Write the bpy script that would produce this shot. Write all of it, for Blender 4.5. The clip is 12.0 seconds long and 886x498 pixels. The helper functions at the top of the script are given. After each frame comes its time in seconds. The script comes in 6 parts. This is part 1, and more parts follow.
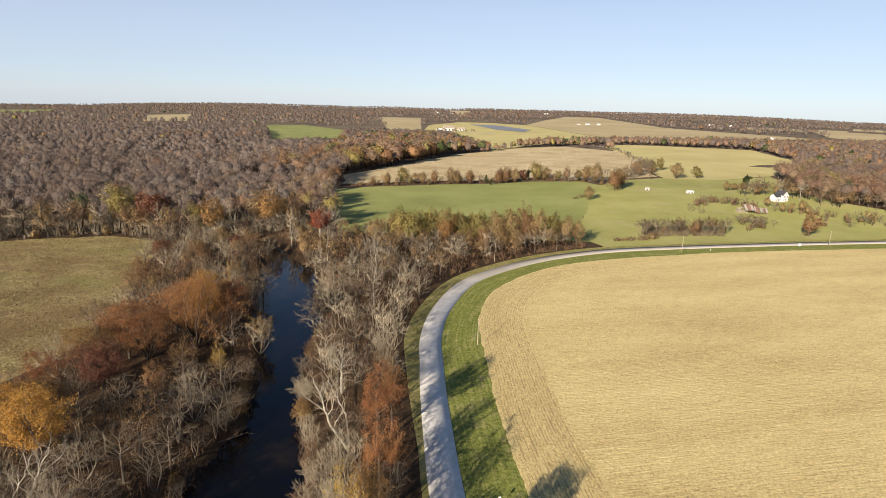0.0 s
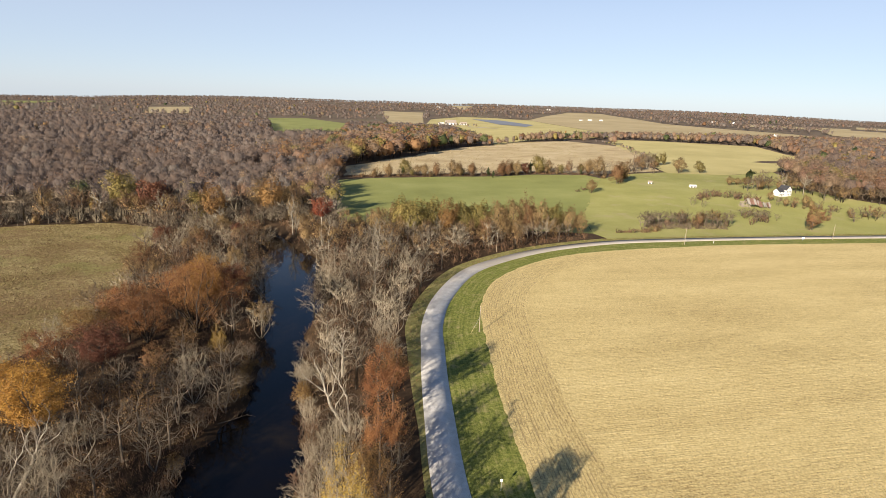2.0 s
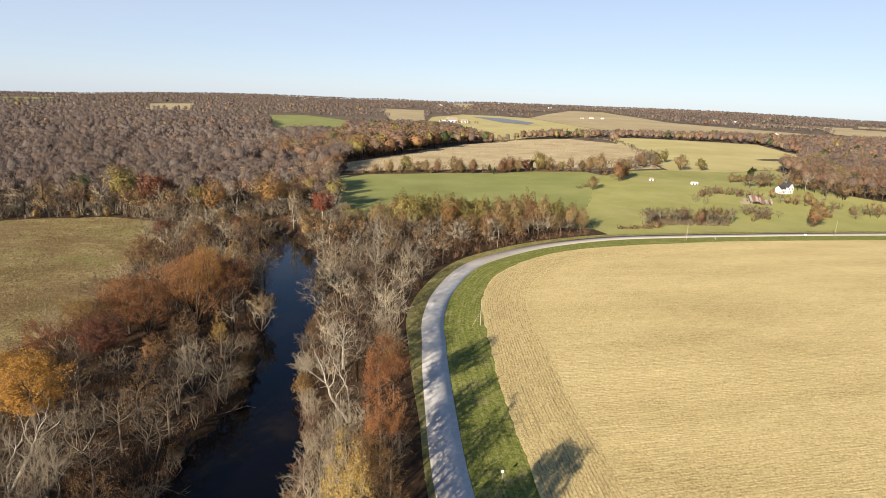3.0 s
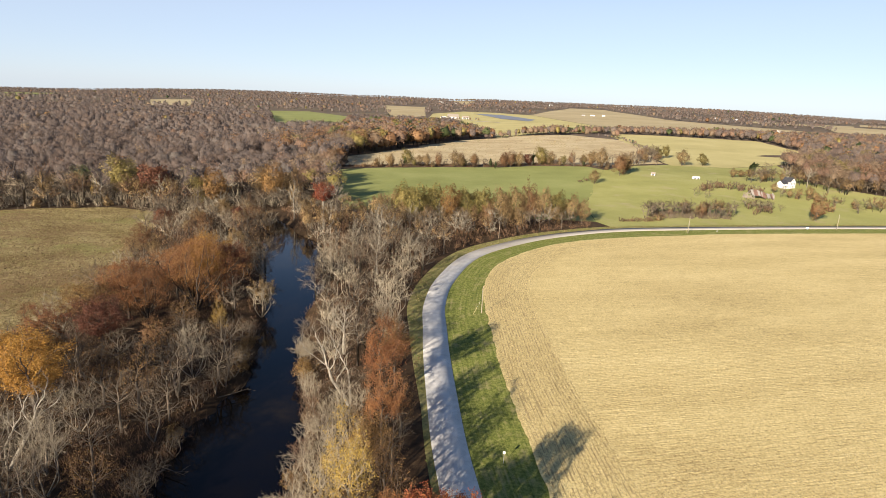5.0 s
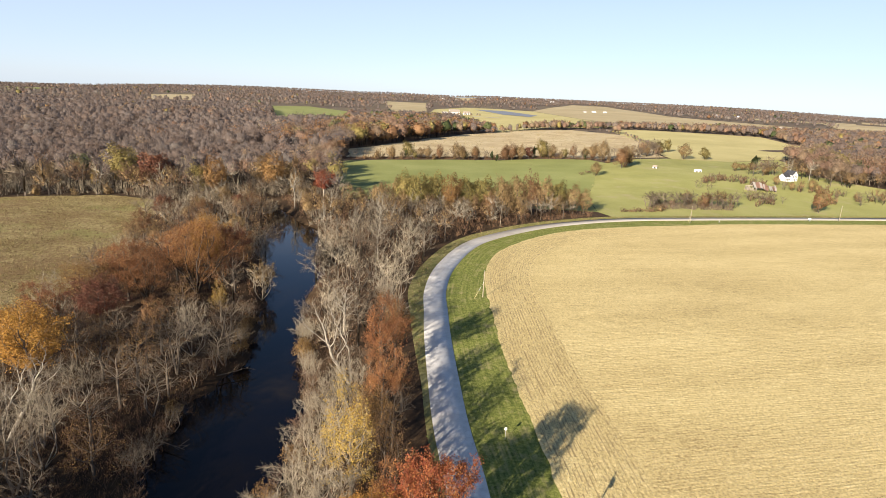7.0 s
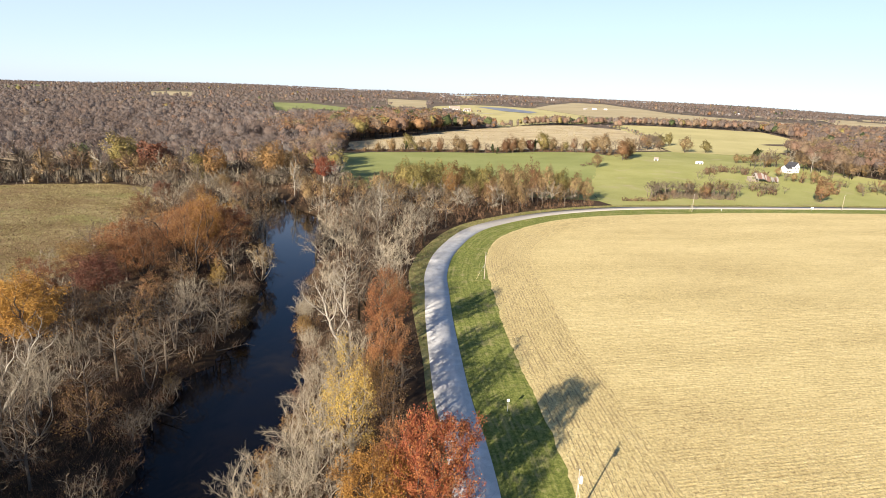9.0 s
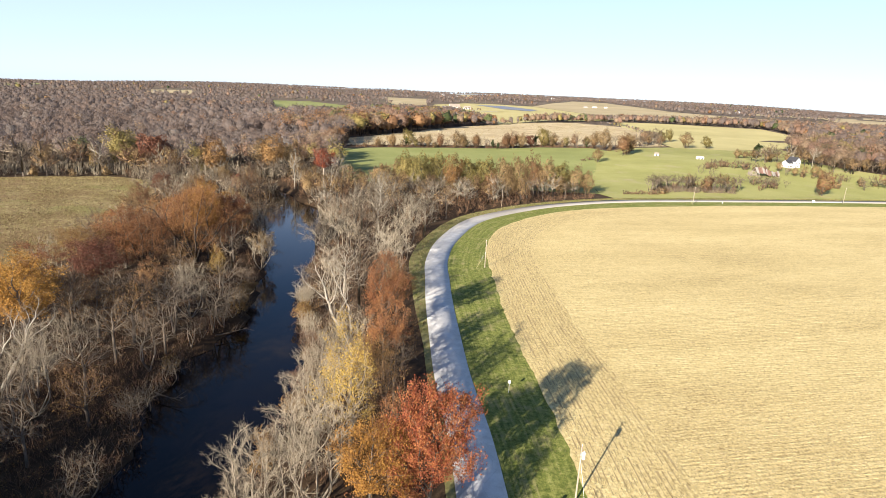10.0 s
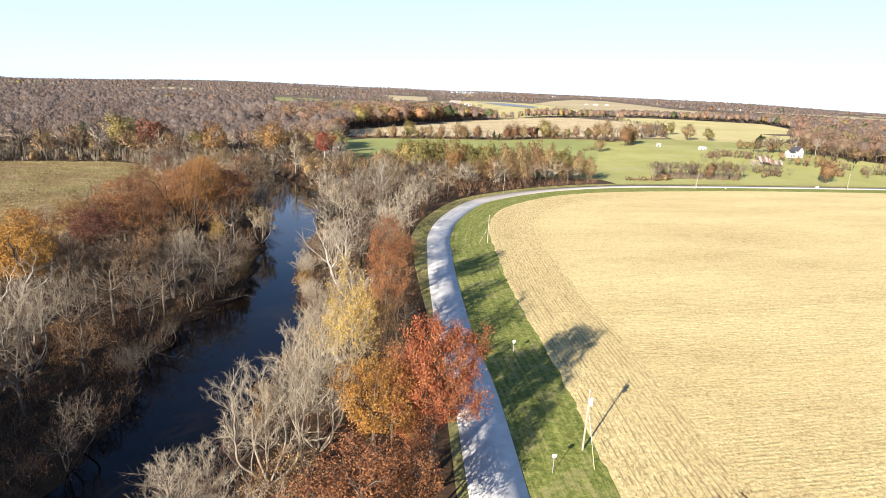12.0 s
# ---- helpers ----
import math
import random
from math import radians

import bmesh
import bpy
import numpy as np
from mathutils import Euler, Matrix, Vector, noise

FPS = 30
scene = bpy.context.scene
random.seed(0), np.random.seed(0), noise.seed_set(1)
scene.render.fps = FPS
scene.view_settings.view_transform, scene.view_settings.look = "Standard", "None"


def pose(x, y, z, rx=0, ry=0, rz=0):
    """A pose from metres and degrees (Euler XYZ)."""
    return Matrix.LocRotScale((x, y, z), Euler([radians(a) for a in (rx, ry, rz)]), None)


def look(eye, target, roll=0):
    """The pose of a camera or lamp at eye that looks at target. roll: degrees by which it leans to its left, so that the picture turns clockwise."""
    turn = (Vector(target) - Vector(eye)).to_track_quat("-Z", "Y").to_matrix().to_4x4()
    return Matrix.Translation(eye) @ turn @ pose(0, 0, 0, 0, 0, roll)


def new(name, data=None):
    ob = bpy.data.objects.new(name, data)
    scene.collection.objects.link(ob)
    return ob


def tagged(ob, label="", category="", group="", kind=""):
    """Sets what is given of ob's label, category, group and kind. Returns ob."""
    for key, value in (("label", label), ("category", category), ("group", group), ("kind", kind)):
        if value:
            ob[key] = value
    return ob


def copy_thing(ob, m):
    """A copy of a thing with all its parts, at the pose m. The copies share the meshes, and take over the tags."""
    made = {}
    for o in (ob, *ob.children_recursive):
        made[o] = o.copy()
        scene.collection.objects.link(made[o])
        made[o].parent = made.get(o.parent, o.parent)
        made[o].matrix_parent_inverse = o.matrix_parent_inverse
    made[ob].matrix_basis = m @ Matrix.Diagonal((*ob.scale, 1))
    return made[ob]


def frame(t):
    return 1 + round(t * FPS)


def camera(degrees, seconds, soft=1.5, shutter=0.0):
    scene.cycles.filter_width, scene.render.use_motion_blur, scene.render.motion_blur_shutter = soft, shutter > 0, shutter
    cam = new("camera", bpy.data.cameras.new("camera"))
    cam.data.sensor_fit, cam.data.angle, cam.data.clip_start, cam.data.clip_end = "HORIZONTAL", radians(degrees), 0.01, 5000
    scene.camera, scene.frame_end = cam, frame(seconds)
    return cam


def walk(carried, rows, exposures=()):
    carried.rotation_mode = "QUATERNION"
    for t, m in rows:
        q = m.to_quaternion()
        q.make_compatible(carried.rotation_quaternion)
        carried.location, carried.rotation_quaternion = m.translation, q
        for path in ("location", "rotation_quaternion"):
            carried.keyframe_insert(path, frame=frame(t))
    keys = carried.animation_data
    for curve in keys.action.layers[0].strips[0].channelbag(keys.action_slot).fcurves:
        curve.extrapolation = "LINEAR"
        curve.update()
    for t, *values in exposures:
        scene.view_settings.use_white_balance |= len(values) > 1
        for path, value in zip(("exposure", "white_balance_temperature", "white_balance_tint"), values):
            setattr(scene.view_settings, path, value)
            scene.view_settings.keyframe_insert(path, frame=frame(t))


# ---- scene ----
cam = camera(73.3, 12.0, soft=0.7)
PATH = [
    (0, (0.552, -0.891, 70.359), (0.546, 1.052, 69.884), 1.6),
    (0.5, (0.578, -0.863, 69.713), (0.571, 1.079, 69.235), 1.6),
    (1, (0.461, -0.776, 68.983), (0.455, 1.165, 68.502), 1.8),
    (1.5, (0.292, -0.638, 68.134), (0.284, 1.302, 67.65), 1.9),
    (2, (0.173, -0.374, 67.283), (0.165, 1.565, 66.794), 2.1),
    (2.5, (0.092, -0.251, 66.419), (0.083, 1.687, 65.927), 2.2),
    (3, (0.048, -0.183, 65.713), (0.038, 1.754, 65.218), 2.3),
    (5, (-0.092, -0.154, 62.363), (-0.103, 1.782, 61.861), 2.5),
    (5.5, (-0.093, -0.143, 61.315), (-0.104, 1.793, 60.811), 2.5),
    (6, (-0.05, -0.199, 60.277), (-0.063, 1.736, 59.77), 2.6),
    (6.5, (-0.105, -0.253, 59.334), (-0.117, 1.681, 58.824), 2.7),
    (8.5, (-0.153, -0.054, 54.295), (-0.166, 1.879, 53.783), 2.7),
    (9, (-0.129, -0.162, 52.965), (-0.142, 1.771, 52.45), 2.7),
    (9.5, (-0.137, -0.149, 51.414), (-0.149, 1.784, 50.898), 2.7),
    (10, (-0.088, -0.214, 49.64), (-0.101, 1.718, 49.123), 2.7),
    (10.5, (-0.103, -0.098, 47.787), (-0.116, 1.834, 47.271), 2.7),
    (11, (-0.102, -0.158, 45.904), (-0.115, 1.774, 45.386), 2.7),
    (11.5, (-0.116, -0.184, 44.175), (-0.128, 1.748, 43.658), 2.8),
    (12, (-0.233, -0.451, 42.398), (-0.248, 1.48, 41.88), 2.7),
]
walk(cam, [(t, look(eye, target, roll)) for t, eye, target, roll in PATH],
     exposures=[(0.0, 1.0, 6750, 10.5), (3.0, 1.06, 6700, 10.5), (6.0, 1.2, 6600, 10.5), (9.0, 1.38, 6350, 10.5), (12.0, 1.62, 6050, 11)])

# ---- world, sun, exposure ----
SUN_AZ, SUN_EL = 30.0, 19.0        # the light travels 30 degrees to the right of +y
to_sun = Vector((-math.sin(radians(SUN_AZ)) * math.cos(radians(SUN_EL)),
                 -math.cos(radians(SUN_AZ)) * math.cos(radians(SUN_EL)), math.sin(radians(SUN_EL))))
world = bpy.data.worlds.new("sky")
scene.world = world
world.use_nodes = True
wn = world.node_tree
sky = wn.nodes.new("ShaderNodeTexSky")
sky.sky_type, sky.sun_disc = "NISHITA", False
sky.sun_elevation, sky.sun_rotation = radians(SUN_EL), radians(180 + SUN_AZ)
sky.altitude, sky.air_density, sky.dust_density, sky.ozone_density = 200, 0.7, 0.25, 2.5
wn.nodes["Background"].inputs[1].default_value = 0.063
haze = wn.nodes.new("ShaderNodeMix")       # the thin high haze of an autumn afternoon
haze.data_type = "RGBA"
haze.inputs[7].default_value = (5.35, 6.1, 7.5, 1.0)
up = wn.nodes.new("ShaderNodeSeparateXYZ")
wn.links.new(wn.nodes.new("ShaderNodeTexCoord").outputs["Generated"], up.inputs[0])
thin = wn.nodes.new("ShaderNodeMapRange")  # thick at the horizon, gone higher up
thin.interpolation_type = "SMOOTHSTEP"
thin.inputs[1].default_value, thin.inputs[2].default_value, thin.inputs[3].default_value, thin.inputs[4].default_value = 0.10, 0.34, 0.6, 0.0
wn.links.new(up.outputs["Z"], thin.inputs[0])
wn.links.new(thin.outputs[0], haze.inputs[0])
wn.links.new(sky.outputs[0], haze.inputs[6])
wn.links.new(haze.outputs[2], wn.nodes["Background"].inputs[0])
sun_data = bpy.data.lights.new("sun", "SUN")
sun_data.energy, sun_data.angle, sun_data.color = 5.0, radians(0.53), (1.0, 0.89, 0.74)
sun = new("sun", sun_data)
sun.matrix_world = look(to_sun * 300, (0, 0, 0))


# ---- materials ----
def rgb(c):
    return (*c, 1.0)


class Mat:
    """A node material on a principled shader."""
    def __init__(self, name, rough=0.9, spec=0.2):
        self.m = bpy.data.materials.new(name)
        self.m.use_nodes = True
        self.t = self.m.node_tree
        self.b = self.t.nodes["Principled BSDF"]
        self.b.inputs["Roughness"].default_value = rough
        self.b.inputs["Specular IOR Level"].default_value = spec
        self.co = self.node("ShaderNodeTexCoord").outputs["Object"]

    def node(self, kind):
        return self.t.nodes.new(kind)

    def plug(self, value, socket):
        if isinstance(value, bpy.types.NodeSocket):
            self.t.links.new(value, socket)
        else:
            socket.default_value = value

    def noise(self, scale, detail=4, rough=0.6, stretch=None, co=None):
        n = self.node("ShaderNodeTexNoise")
        n.inputs["Scale"].default_value, n.inputs["Detail"].default_value, n.inputs["Roughness"].default_value = scale, detail, rough
        source = co or self.co
        if stretch:
            mp = self.node("ShaderNodeMapping")
            mp.inputs["Scale"].default_value = stretch[:3]
            if len(stretch) > 3:
                mp.inputs["Rotation"].default_value = (0, 0, stretch[3])
            self.plug(source, mp.inputs[0])
            source = mp.outputs[0]
        self.plug(source, n.inputs["Vector"])
        return n.outputs["Fac"]

    def ramp(self, fac, *stops):
        n = self.node("ShaderNodeValToRGB")
        e = n.color_ramp.elements
        while len(e) < len(stops):
            e.new(0.5)
        for k, (p, c) in enumerate(stops):
            e[k].position, e[k].color = p, rgb(c)
        self.plug(fac, n.inputs[0])
        return n.outputs["Color"]

    def mix(self, a, b, fac, blend="MIX"):
        n = self.node("ShaderNodeMix")
        n.data_type, n.blend_type = "RGBA", blend
        self.plug(fac, n.inputs[0])
        for v, s in ((a, n.inputs[6]), (b, n.inputs[7])):
            self.plug(v if isinstance(v, bpy.types.NodeSocket) else rgb(v), s)
        return n.outputs[2]

    def math(self, op, a, b=0.0):
        n = self.node("ShaderNodeMath")
        n.operation = op
        self.plug(a, n.inputs[0])
        self.plug(b, n.inputs[1])
        return n.outputs[0]

    def step(self, fac, lo, hi):
        n = self.node("ShaderNodeMapRange")
        n.inputs[1].default_value, n.inputs[2].default_value = lo, hi
        self.plug(fac, n.inputs[0])
        return n.outputs[0]

    def color(self, socket):
        self.plug(socket, self.b.inputs["Base Color"])
        return self

    def bump(self, height, strength=0.5, distance=0.1):
        n = self.node("ShaderNodeBump")
        n.inputs["Strength"].default_value, n.inputs["Distance"].default_value = strength, distance
        self.plug(height, n.inputs["Height"])
        self.plug(n.outputs[0], self.b.inputs["Normal"])
        return self


def thinned(m, share):
    """Lets a share of the light pass between twigs too fine to model one by one."""
    if share:
        end = m.t.nodes["Material Output"].inputs[0]
        clear, mx = m.node("ShaderNodeBsdfTransparent"), m.node("ShaderNodeMixShader")
        m.plug(m.math("ADD", share - 0.15, m.math("MULTIPLY", m.step(m.noise(1.6, 4, 0.7), 0.38, 0.62), 0.3)), mx.inputs[0])
        m.t.links.new(end.links[0].from_socket, mx.inputs[1])
        m.t.links.new(clear.outputs[0], mx.inputs[2])
        m.t.links.new(mx.outputs[0], end)
    return m.m


def leaf_mat(name, *tones, gloss=0.25, gaps=0.0):
    """Foliage: each leaf its own tone, each tree its own shift, some light let through."""
    m = Mat(name, 0.65, gloss)
    isle = m.node("ShaderNodeNewGeometry").outputs["Random Per Island"]
    tree = m.node("ShaderNodeObjectInfo").outputs["Random"]
    patch = m.noise(0.28, 3)
    f = m.math("ADD", m.math("MULTIPLY", isle, 0.55), m.math("MULTIPLY", patch, 0.6))
    f = m.math("ADD", m.math("SUBTRACT", f, 0.17), m.math("MULTIPLY", m.math("SUBTRACT", tree, 0.5), 0.3))
    n = len(tones)
    c = m.ramp(f, *[(0.15 + 0.7 * k / max(1, n - 1), tone) for k, tone in enumerate(tones)])
    m.color(c)
    tr = m.node("ShaderNodeBsdfTranslucent")
    m.plug(c, tr.inputs[0])
    mx = m.node("ShaderNodeMixShader")
    mx.inputs[0].default_value = 0.22
    m.t.links.new(m.b.outputs[0], mx.inputs[1])
    m.t.links.new(tr.outputs[0], mx.inputs[2])
    m.t.links.new(mx.outputs[0], m.t.nodes["Material Output"].inputs[0])
    return thinned(m, gaps)


def bark_mat(name, dark, light, patch=None):
    m = Mat(name, 0.9, 0.15)
    n = m.noise(3.0, 6, 0.65, (1, 1, 0.25))
    c = m.ramp(n, (0.3, dark), (0.7, light))
    if patch:
        c = m.mix(c, patch, m.step(m.noise(0.9, 3), 0.52, 0.62))
    tree = m.node("ShaderNodeObjectInfo").outputs["Random"]
    c = m.mix(c, dark, m.math("MULTIPLY", tree, 0.35))
    return m.color(c).bump(n, 0.5, 0.04).m


def twig_mat(name, dark, light, vary=0.55, gaps=0.0):
    m = Mat(name, 0.9, 0.1)
    isle = m.node("ShaderNodeNewGeometry").outputs["Random Per Island"]
    tree = m.node("ShaderNodeObjectInfo").outputs["Random"]
    f = m.math("ADD", m.math("MULTIPLY", isle, vary), m.math("MULTIPLY", tree, 0.3))
    f = m.math("ADD", f, m.math("MULTIPLY", m.noise(0.07, 4), 0.8 - vary))
    f = m.math("ADD", f, m.math("MULTIPLY", m.math("SUBTRACT", m.noise(0.011, 4, 0.6), 0.5), 0.9))
    return thinned(m.color(m.ramp(f, (0.15, dark), (0.9, light))), gaps)


BARK = bark_mat("bark_grey_brown", (0.06, 0.048, 0.038), (0.17, 0.14, 0.11))
BARK_PALE = bark_mat("bark_pale", (0.22, 0.195, 0.155), (0.47, 0.42, 0.34), (0.19, 0.16, 0.12))
BARK_DARK = bark_mat("bark_dark", (0.028, 0.022, 0.018), (0.085, 0.068, 0.054))
BARK_MID = bark_mat("bark_grey", (0.092, 0.073, 0.054), (0.24, 0.195, 0.147))
TWIG = twig_mat("twigs_grey", (0.07, 0.052, 0.036), (0.25, 0.198, 0.140))
TWIG_PALE = twig_mat("twigs_pale", (0.17, 0.142, 0.102), (0.37, 0.32, 0.24))
BARK_FAN = bark_mat("bark_warm_grey", (0.14, 0.115, 0.085), (0.31, 0.258, 0.195))
TWIG_FAN = twig_mat("twigs_warm_grey", (0.21, 0.172, 0.12), (0.46, 0.39, 0.28))
# distant forest twigs: tones greyed towards mauve, some haze painted in
WOOD_GREY = twig_mat("hazed_forest_twigs_grey", (0.108, 0.084, 0.073), (0.195, 0.157, 0.136), 0.2, 0.5)
WOOD_BROWN = twig_mat("hazed_forest_twigs_brown", (0.108, 0.079, 0.065), (0.19, 0.14, 0.113), 0.2, 0.5)
WOOD_LIGHT = twig_mat("hazed_forest_twigs_light", (0.15, 0.127, 0.11), (0.24, 0.206, 0.178), 0.2, 0.5)
TWIG_BROWN = twig_mat("twigs_brown", (0.085, 0.050, 0.031), (0.22, 0.132, 0.08))
LEAF = {
    "red": leaf_mat("leaves_red_orange", (0.16, 0.034, 0.020), (0.275, 0.082, 0.031), (0.37, 0.17, 0.051)),
    "rust": leaf_mat("leaves_rust", (0.16, 0.062, 0.027), (0.265, 0.115, 0.044), (0.35, 0.185, 0.068)),
    "copper": leaf_mat("leaves_copper", (0.15, 0.066, 0.028), (0.25, 0.118, 0.044), (0.36, 0.19, 0.062)),
    "brown": leaf_mat("leaves_brown", (0.14, 0.08, 0.028), (0.25, 0.145, 0.048), (0.35, 0.22, 0.08)),
    "orange": leaf_mat("leaves_orange", (0.20, 0.095, 0.022), (0.36, 0.18, 0.036), (0.44, 0.26, 0.055)),
    "yellow": leaf_mat("leaves_yellow", (0.24, 0.14, 0.030), (0.42, 0.27, 0.055), (0.53, 0.385, 0.095)),
    "olive": leaf_mat("leaves_olive", (0.17, 0.12, 0.032), (0.28, 0.20, 0.05), (0.37, 0.26, 0.07)),
    "maroon": leaf_mat("leaves_maroon", (0.09, 0.034, 0.022), (0.16, 0.062, 0.034), (0.22, 0.10, 0.046)),
    # distant forest leaves, washed out in colour as by haze
    "wood_rust": leaf_mat("hazed_forest_leaves_rust", (0.23, 0.14, 0.095), (0.29, 0.18, 0.12), (0.34, 0.225, 0.15), gaps=0.4),
    "wood_brown": leaf_mat("hazed_forest_leaves_brown", (0.23, 0.16, 0.105), (0.29, 0.205, 0.13), (0.34, 0.245, 0.155), gaps=0.4),
    # muted leaf tones for farther trees: aerial haze put into the colour
    "dry_rust": leaf_mat("dry_leaves_rust", (0.16, 0.085, 0.042), (0.26, 0.14, 0.066), (0.33, 0.195, 0.09)),
    "dry_brown": leaf_mat("dry_leaves_brown", (0.19, 0.125, 0.058), (0.30, 0.20, 0.09), (0.40, 0.275, 0.13)),
    "dry_orange": leaf_mat("dry_leaves_orange", (0.17, 0.092, 0.036), (0.28, 0.155, 0.055), (0.36, 0.22, 0.08)),
    "dry_olive": leaf_mat("dry_leaves_olive", (0.14, 0.115, 0.038), (0.24, 0.19, 0.06), (0.34, 0.26, 0.088)),
    "green": leaf_mat("needles_green", (0.035, 0.05, 0.018), (0.07, 0.085, 0.03), (0.11, 0.115, 0.045)),
}


def ground_mat():
    m = Mat("leaf_litter", 0.95, 0.1)
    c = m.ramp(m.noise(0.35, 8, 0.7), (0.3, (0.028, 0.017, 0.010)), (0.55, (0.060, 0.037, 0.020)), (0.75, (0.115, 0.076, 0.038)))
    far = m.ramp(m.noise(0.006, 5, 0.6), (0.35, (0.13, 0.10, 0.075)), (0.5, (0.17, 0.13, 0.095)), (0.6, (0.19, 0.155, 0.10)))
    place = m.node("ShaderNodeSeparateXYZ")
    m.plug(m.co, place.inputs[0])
    # near litter darkened for the shade under trees, blending to paler litter with y
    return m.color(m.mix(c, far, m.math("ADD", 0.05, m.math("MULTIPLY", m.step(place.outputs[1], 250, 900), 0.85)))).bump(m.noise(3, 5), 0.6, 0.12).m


def grass_mat(name, low, mid, high, scale=0.05, dry=None, dry_at=(0.55, 0.7)):
    m = Mat(name, 0.9, 0.15)
    f = m.math("ADD", m.math("MULTIPLY", m.noise(scale, 5), 0.6), m.math("MULTIPLY", m.noise(1.3, 6, 0.7), 0.4))
    c = m.ramp(f, (0.34, low), (0.5, mid), (0.66, high))
    if dry:
        c = m.mix(c, dry, m.step(m.noise(scale * 2.3, 6, 0.65), *dry_at))
    return m.color(c).bump(m.noise(5, 4), 0.5, 0.1).m


def verge_mat():
    """Mown grass with mowing and wheel lines along the road and dry patches."""
    m = Mat("verge_grass", 0.9, 0.15)
    lay = m.node("ShaderNodeAttribute")
    lay.attribute_name = "lay"
    lines = m.noise(1.0, 5, 0.7, (0.05, 1.3, 1), lay.outputs["Vector"])
    f = m.math("ADD", m.math("MULTIPLY", lines, 0.3), m.math("MULTIPLY", m.noise(1.1, 6, 0.8), 0.7))
    c = m.ramp(f, (0.38, (0.07, 0.09, 0.018)), (0.5, (0.18, 0.20, 0.043)), (0.62, (0.35, 0.34, 0.10)))
    dry = m.step(m.math("ADD", m.math("MULTIPLY", m.noise(0.22, 5, 0.65), 0.6), m.math("MULTIPLY", lines, 0.4)), 0.51, 0.64)
    return m.color(m.mix(c, (0.37, 0.31, 0.14), m.math("MULTIPLY", dry, 0.8))).bump(m.math("ADD", m.noise(5, 4), lines), 0.6, 0.12).m


def meadow_mat():
    """Rough grass in swathes: pale dry grass, olive grass and brown weed beds."""
    m = Mat("rough_meadow", 0.95, 0.1)
    lean = (0.7, 1.0, 1, radians(25))
    clump = m.noise(0.9, 6, 0.8)
    f = m.math("ADD", m.math("MULTIPLY", m.noise(0.07, 5, 0.65, lean), 0.4), m.math("MULTIPLY", clump, 0.6))
    c = m.ramp(f, (0.36, (0.11, 0.085, 0.034)), (0.46, (0.26, 0.20, 0.085)), (0.55, (0.41, 0.33, 0.16)), (0.66, (0.56, 0.47, 0.26)))
    weeds = m.step(m.math("ADD", m.math("MULTIPLY", m.noise(0.028, 4, 0.6, lean), 0.6), m.math("MULTIPLY", m.noise(0.3, 5, 0.7), 0.4)), 0.45, 0.56)
    c = m.mix(c, (0.21, 0.125, 0.065), m.math("MULTIPLY", weeds, 0.6))
    green = m.step(m.noise(0.03, 4, 0.6), 0.53, 0.62)
    c = m.mix(c, (0.27, 0.27, 0.09), m.math("MULTIPLY", green, 0.5))
    return m.color(c).bump(clump, 1.0, 1.0).m


def corn_mat():
    m = Mat("corn_residue", 0.85, 0.2)
    lay = m.node("ShaderNodeAttribute")                  # metres along and away from the field's edge, for the headland's rows
    lay.attribute_name = "lay"
    turn = m.node("ShaderNodeMapping")
    turn.inputs["Rotation"].default_value = (0, 0, radians(-13))
    m.plug(m.co, turn.inputs[0])
    away = m.node("ShaderNodeSeparateXYZ")
    m.plug(lay.outputs["Vector"], away.inputs[0])
    main = m.step(m.math("ADD", away.outputs[1], m.math("MULTIPLY", m.noise(0.25, 3), 2.0)), 16.30, 16.36)
    way = m.node("ShaderNodeMix")                        # the way of the rows
    way.data_type = "VECTOR"
    m.plug(main, way.inputs[0])
    m.plug(lay.outputs["Vector"], way.inputs[4])
    m.plug(turn.outputs[0], way.inputs[5])
    co = way.outputs[1]
    fine = m.noise(2.2, 8, 0.75)
    rows = m.noise(0.8, 4, 0.65, (0.22, 1.3, 1), co)
    furrow = m.node("ShaderNodeTexWave")                 # planted rows 0.76 m apart
    furrow.bands_direction = "Y"
    furrow.inputs["Scale"].default_value, furrow.inputs["Distortion"].default_value = 0.413, 5.0
    furrow.inputs["Detail"].default_value, furrow.inputs["Detail Scale"].default_value = 3.0, 1.2
    m.plug(co, furrow.inputs["Vector"])
    large = m.noise(0.035, 5, 0.6, (0.35, 1.3, 1), co)
    clods = m.math("MULTIPLY", m.math("SUBTRACT", m.noise(1.4, 5, 0.8), 0.5), 1.1)
    f = m.math("ADD", m.math("MULTIPLY", m.math("ADD", fine, clods), 0.40), m.math("MULTIPLY", rows, 0.16))
    f = m.math("ADD", f, m.math("ADD", m.math("MULTIPLY", large, 0.20), m.math("MULTIPLY", m.math("SUBTRACT", furrow.outputs["Fac"], 0.5), 0.020)))
    c = m.ramp(f, (0.25, (0.26, 0.18, 0.075)), (0.335, (0.52, 0.395, 0.17)), (0.42, (0.71, 0.565, 0.262)), (0.54, (0.87, 0.74, 0.40)))
    return m.color(c).bump(m.math("ADD", m.math("ADD", fine, rows), m.math("MULTIPLY", furrow.outputs["Fac"], 0.12)), 0.8, 0.18).m


def straw_mat():
    m = Mat("corn_stalks", 0.8, 0.25)
    isle = m.node("ShaderNodeNewGeometry").outputs["Random Per Island"]
    return m.color(m.ramp(isle, (0.0, (0.12, 0.085, 0.04)), (0.5, (0.30, 0.23, 0.115)), (1.0, (0.52, 0.43, 0.245)))).m


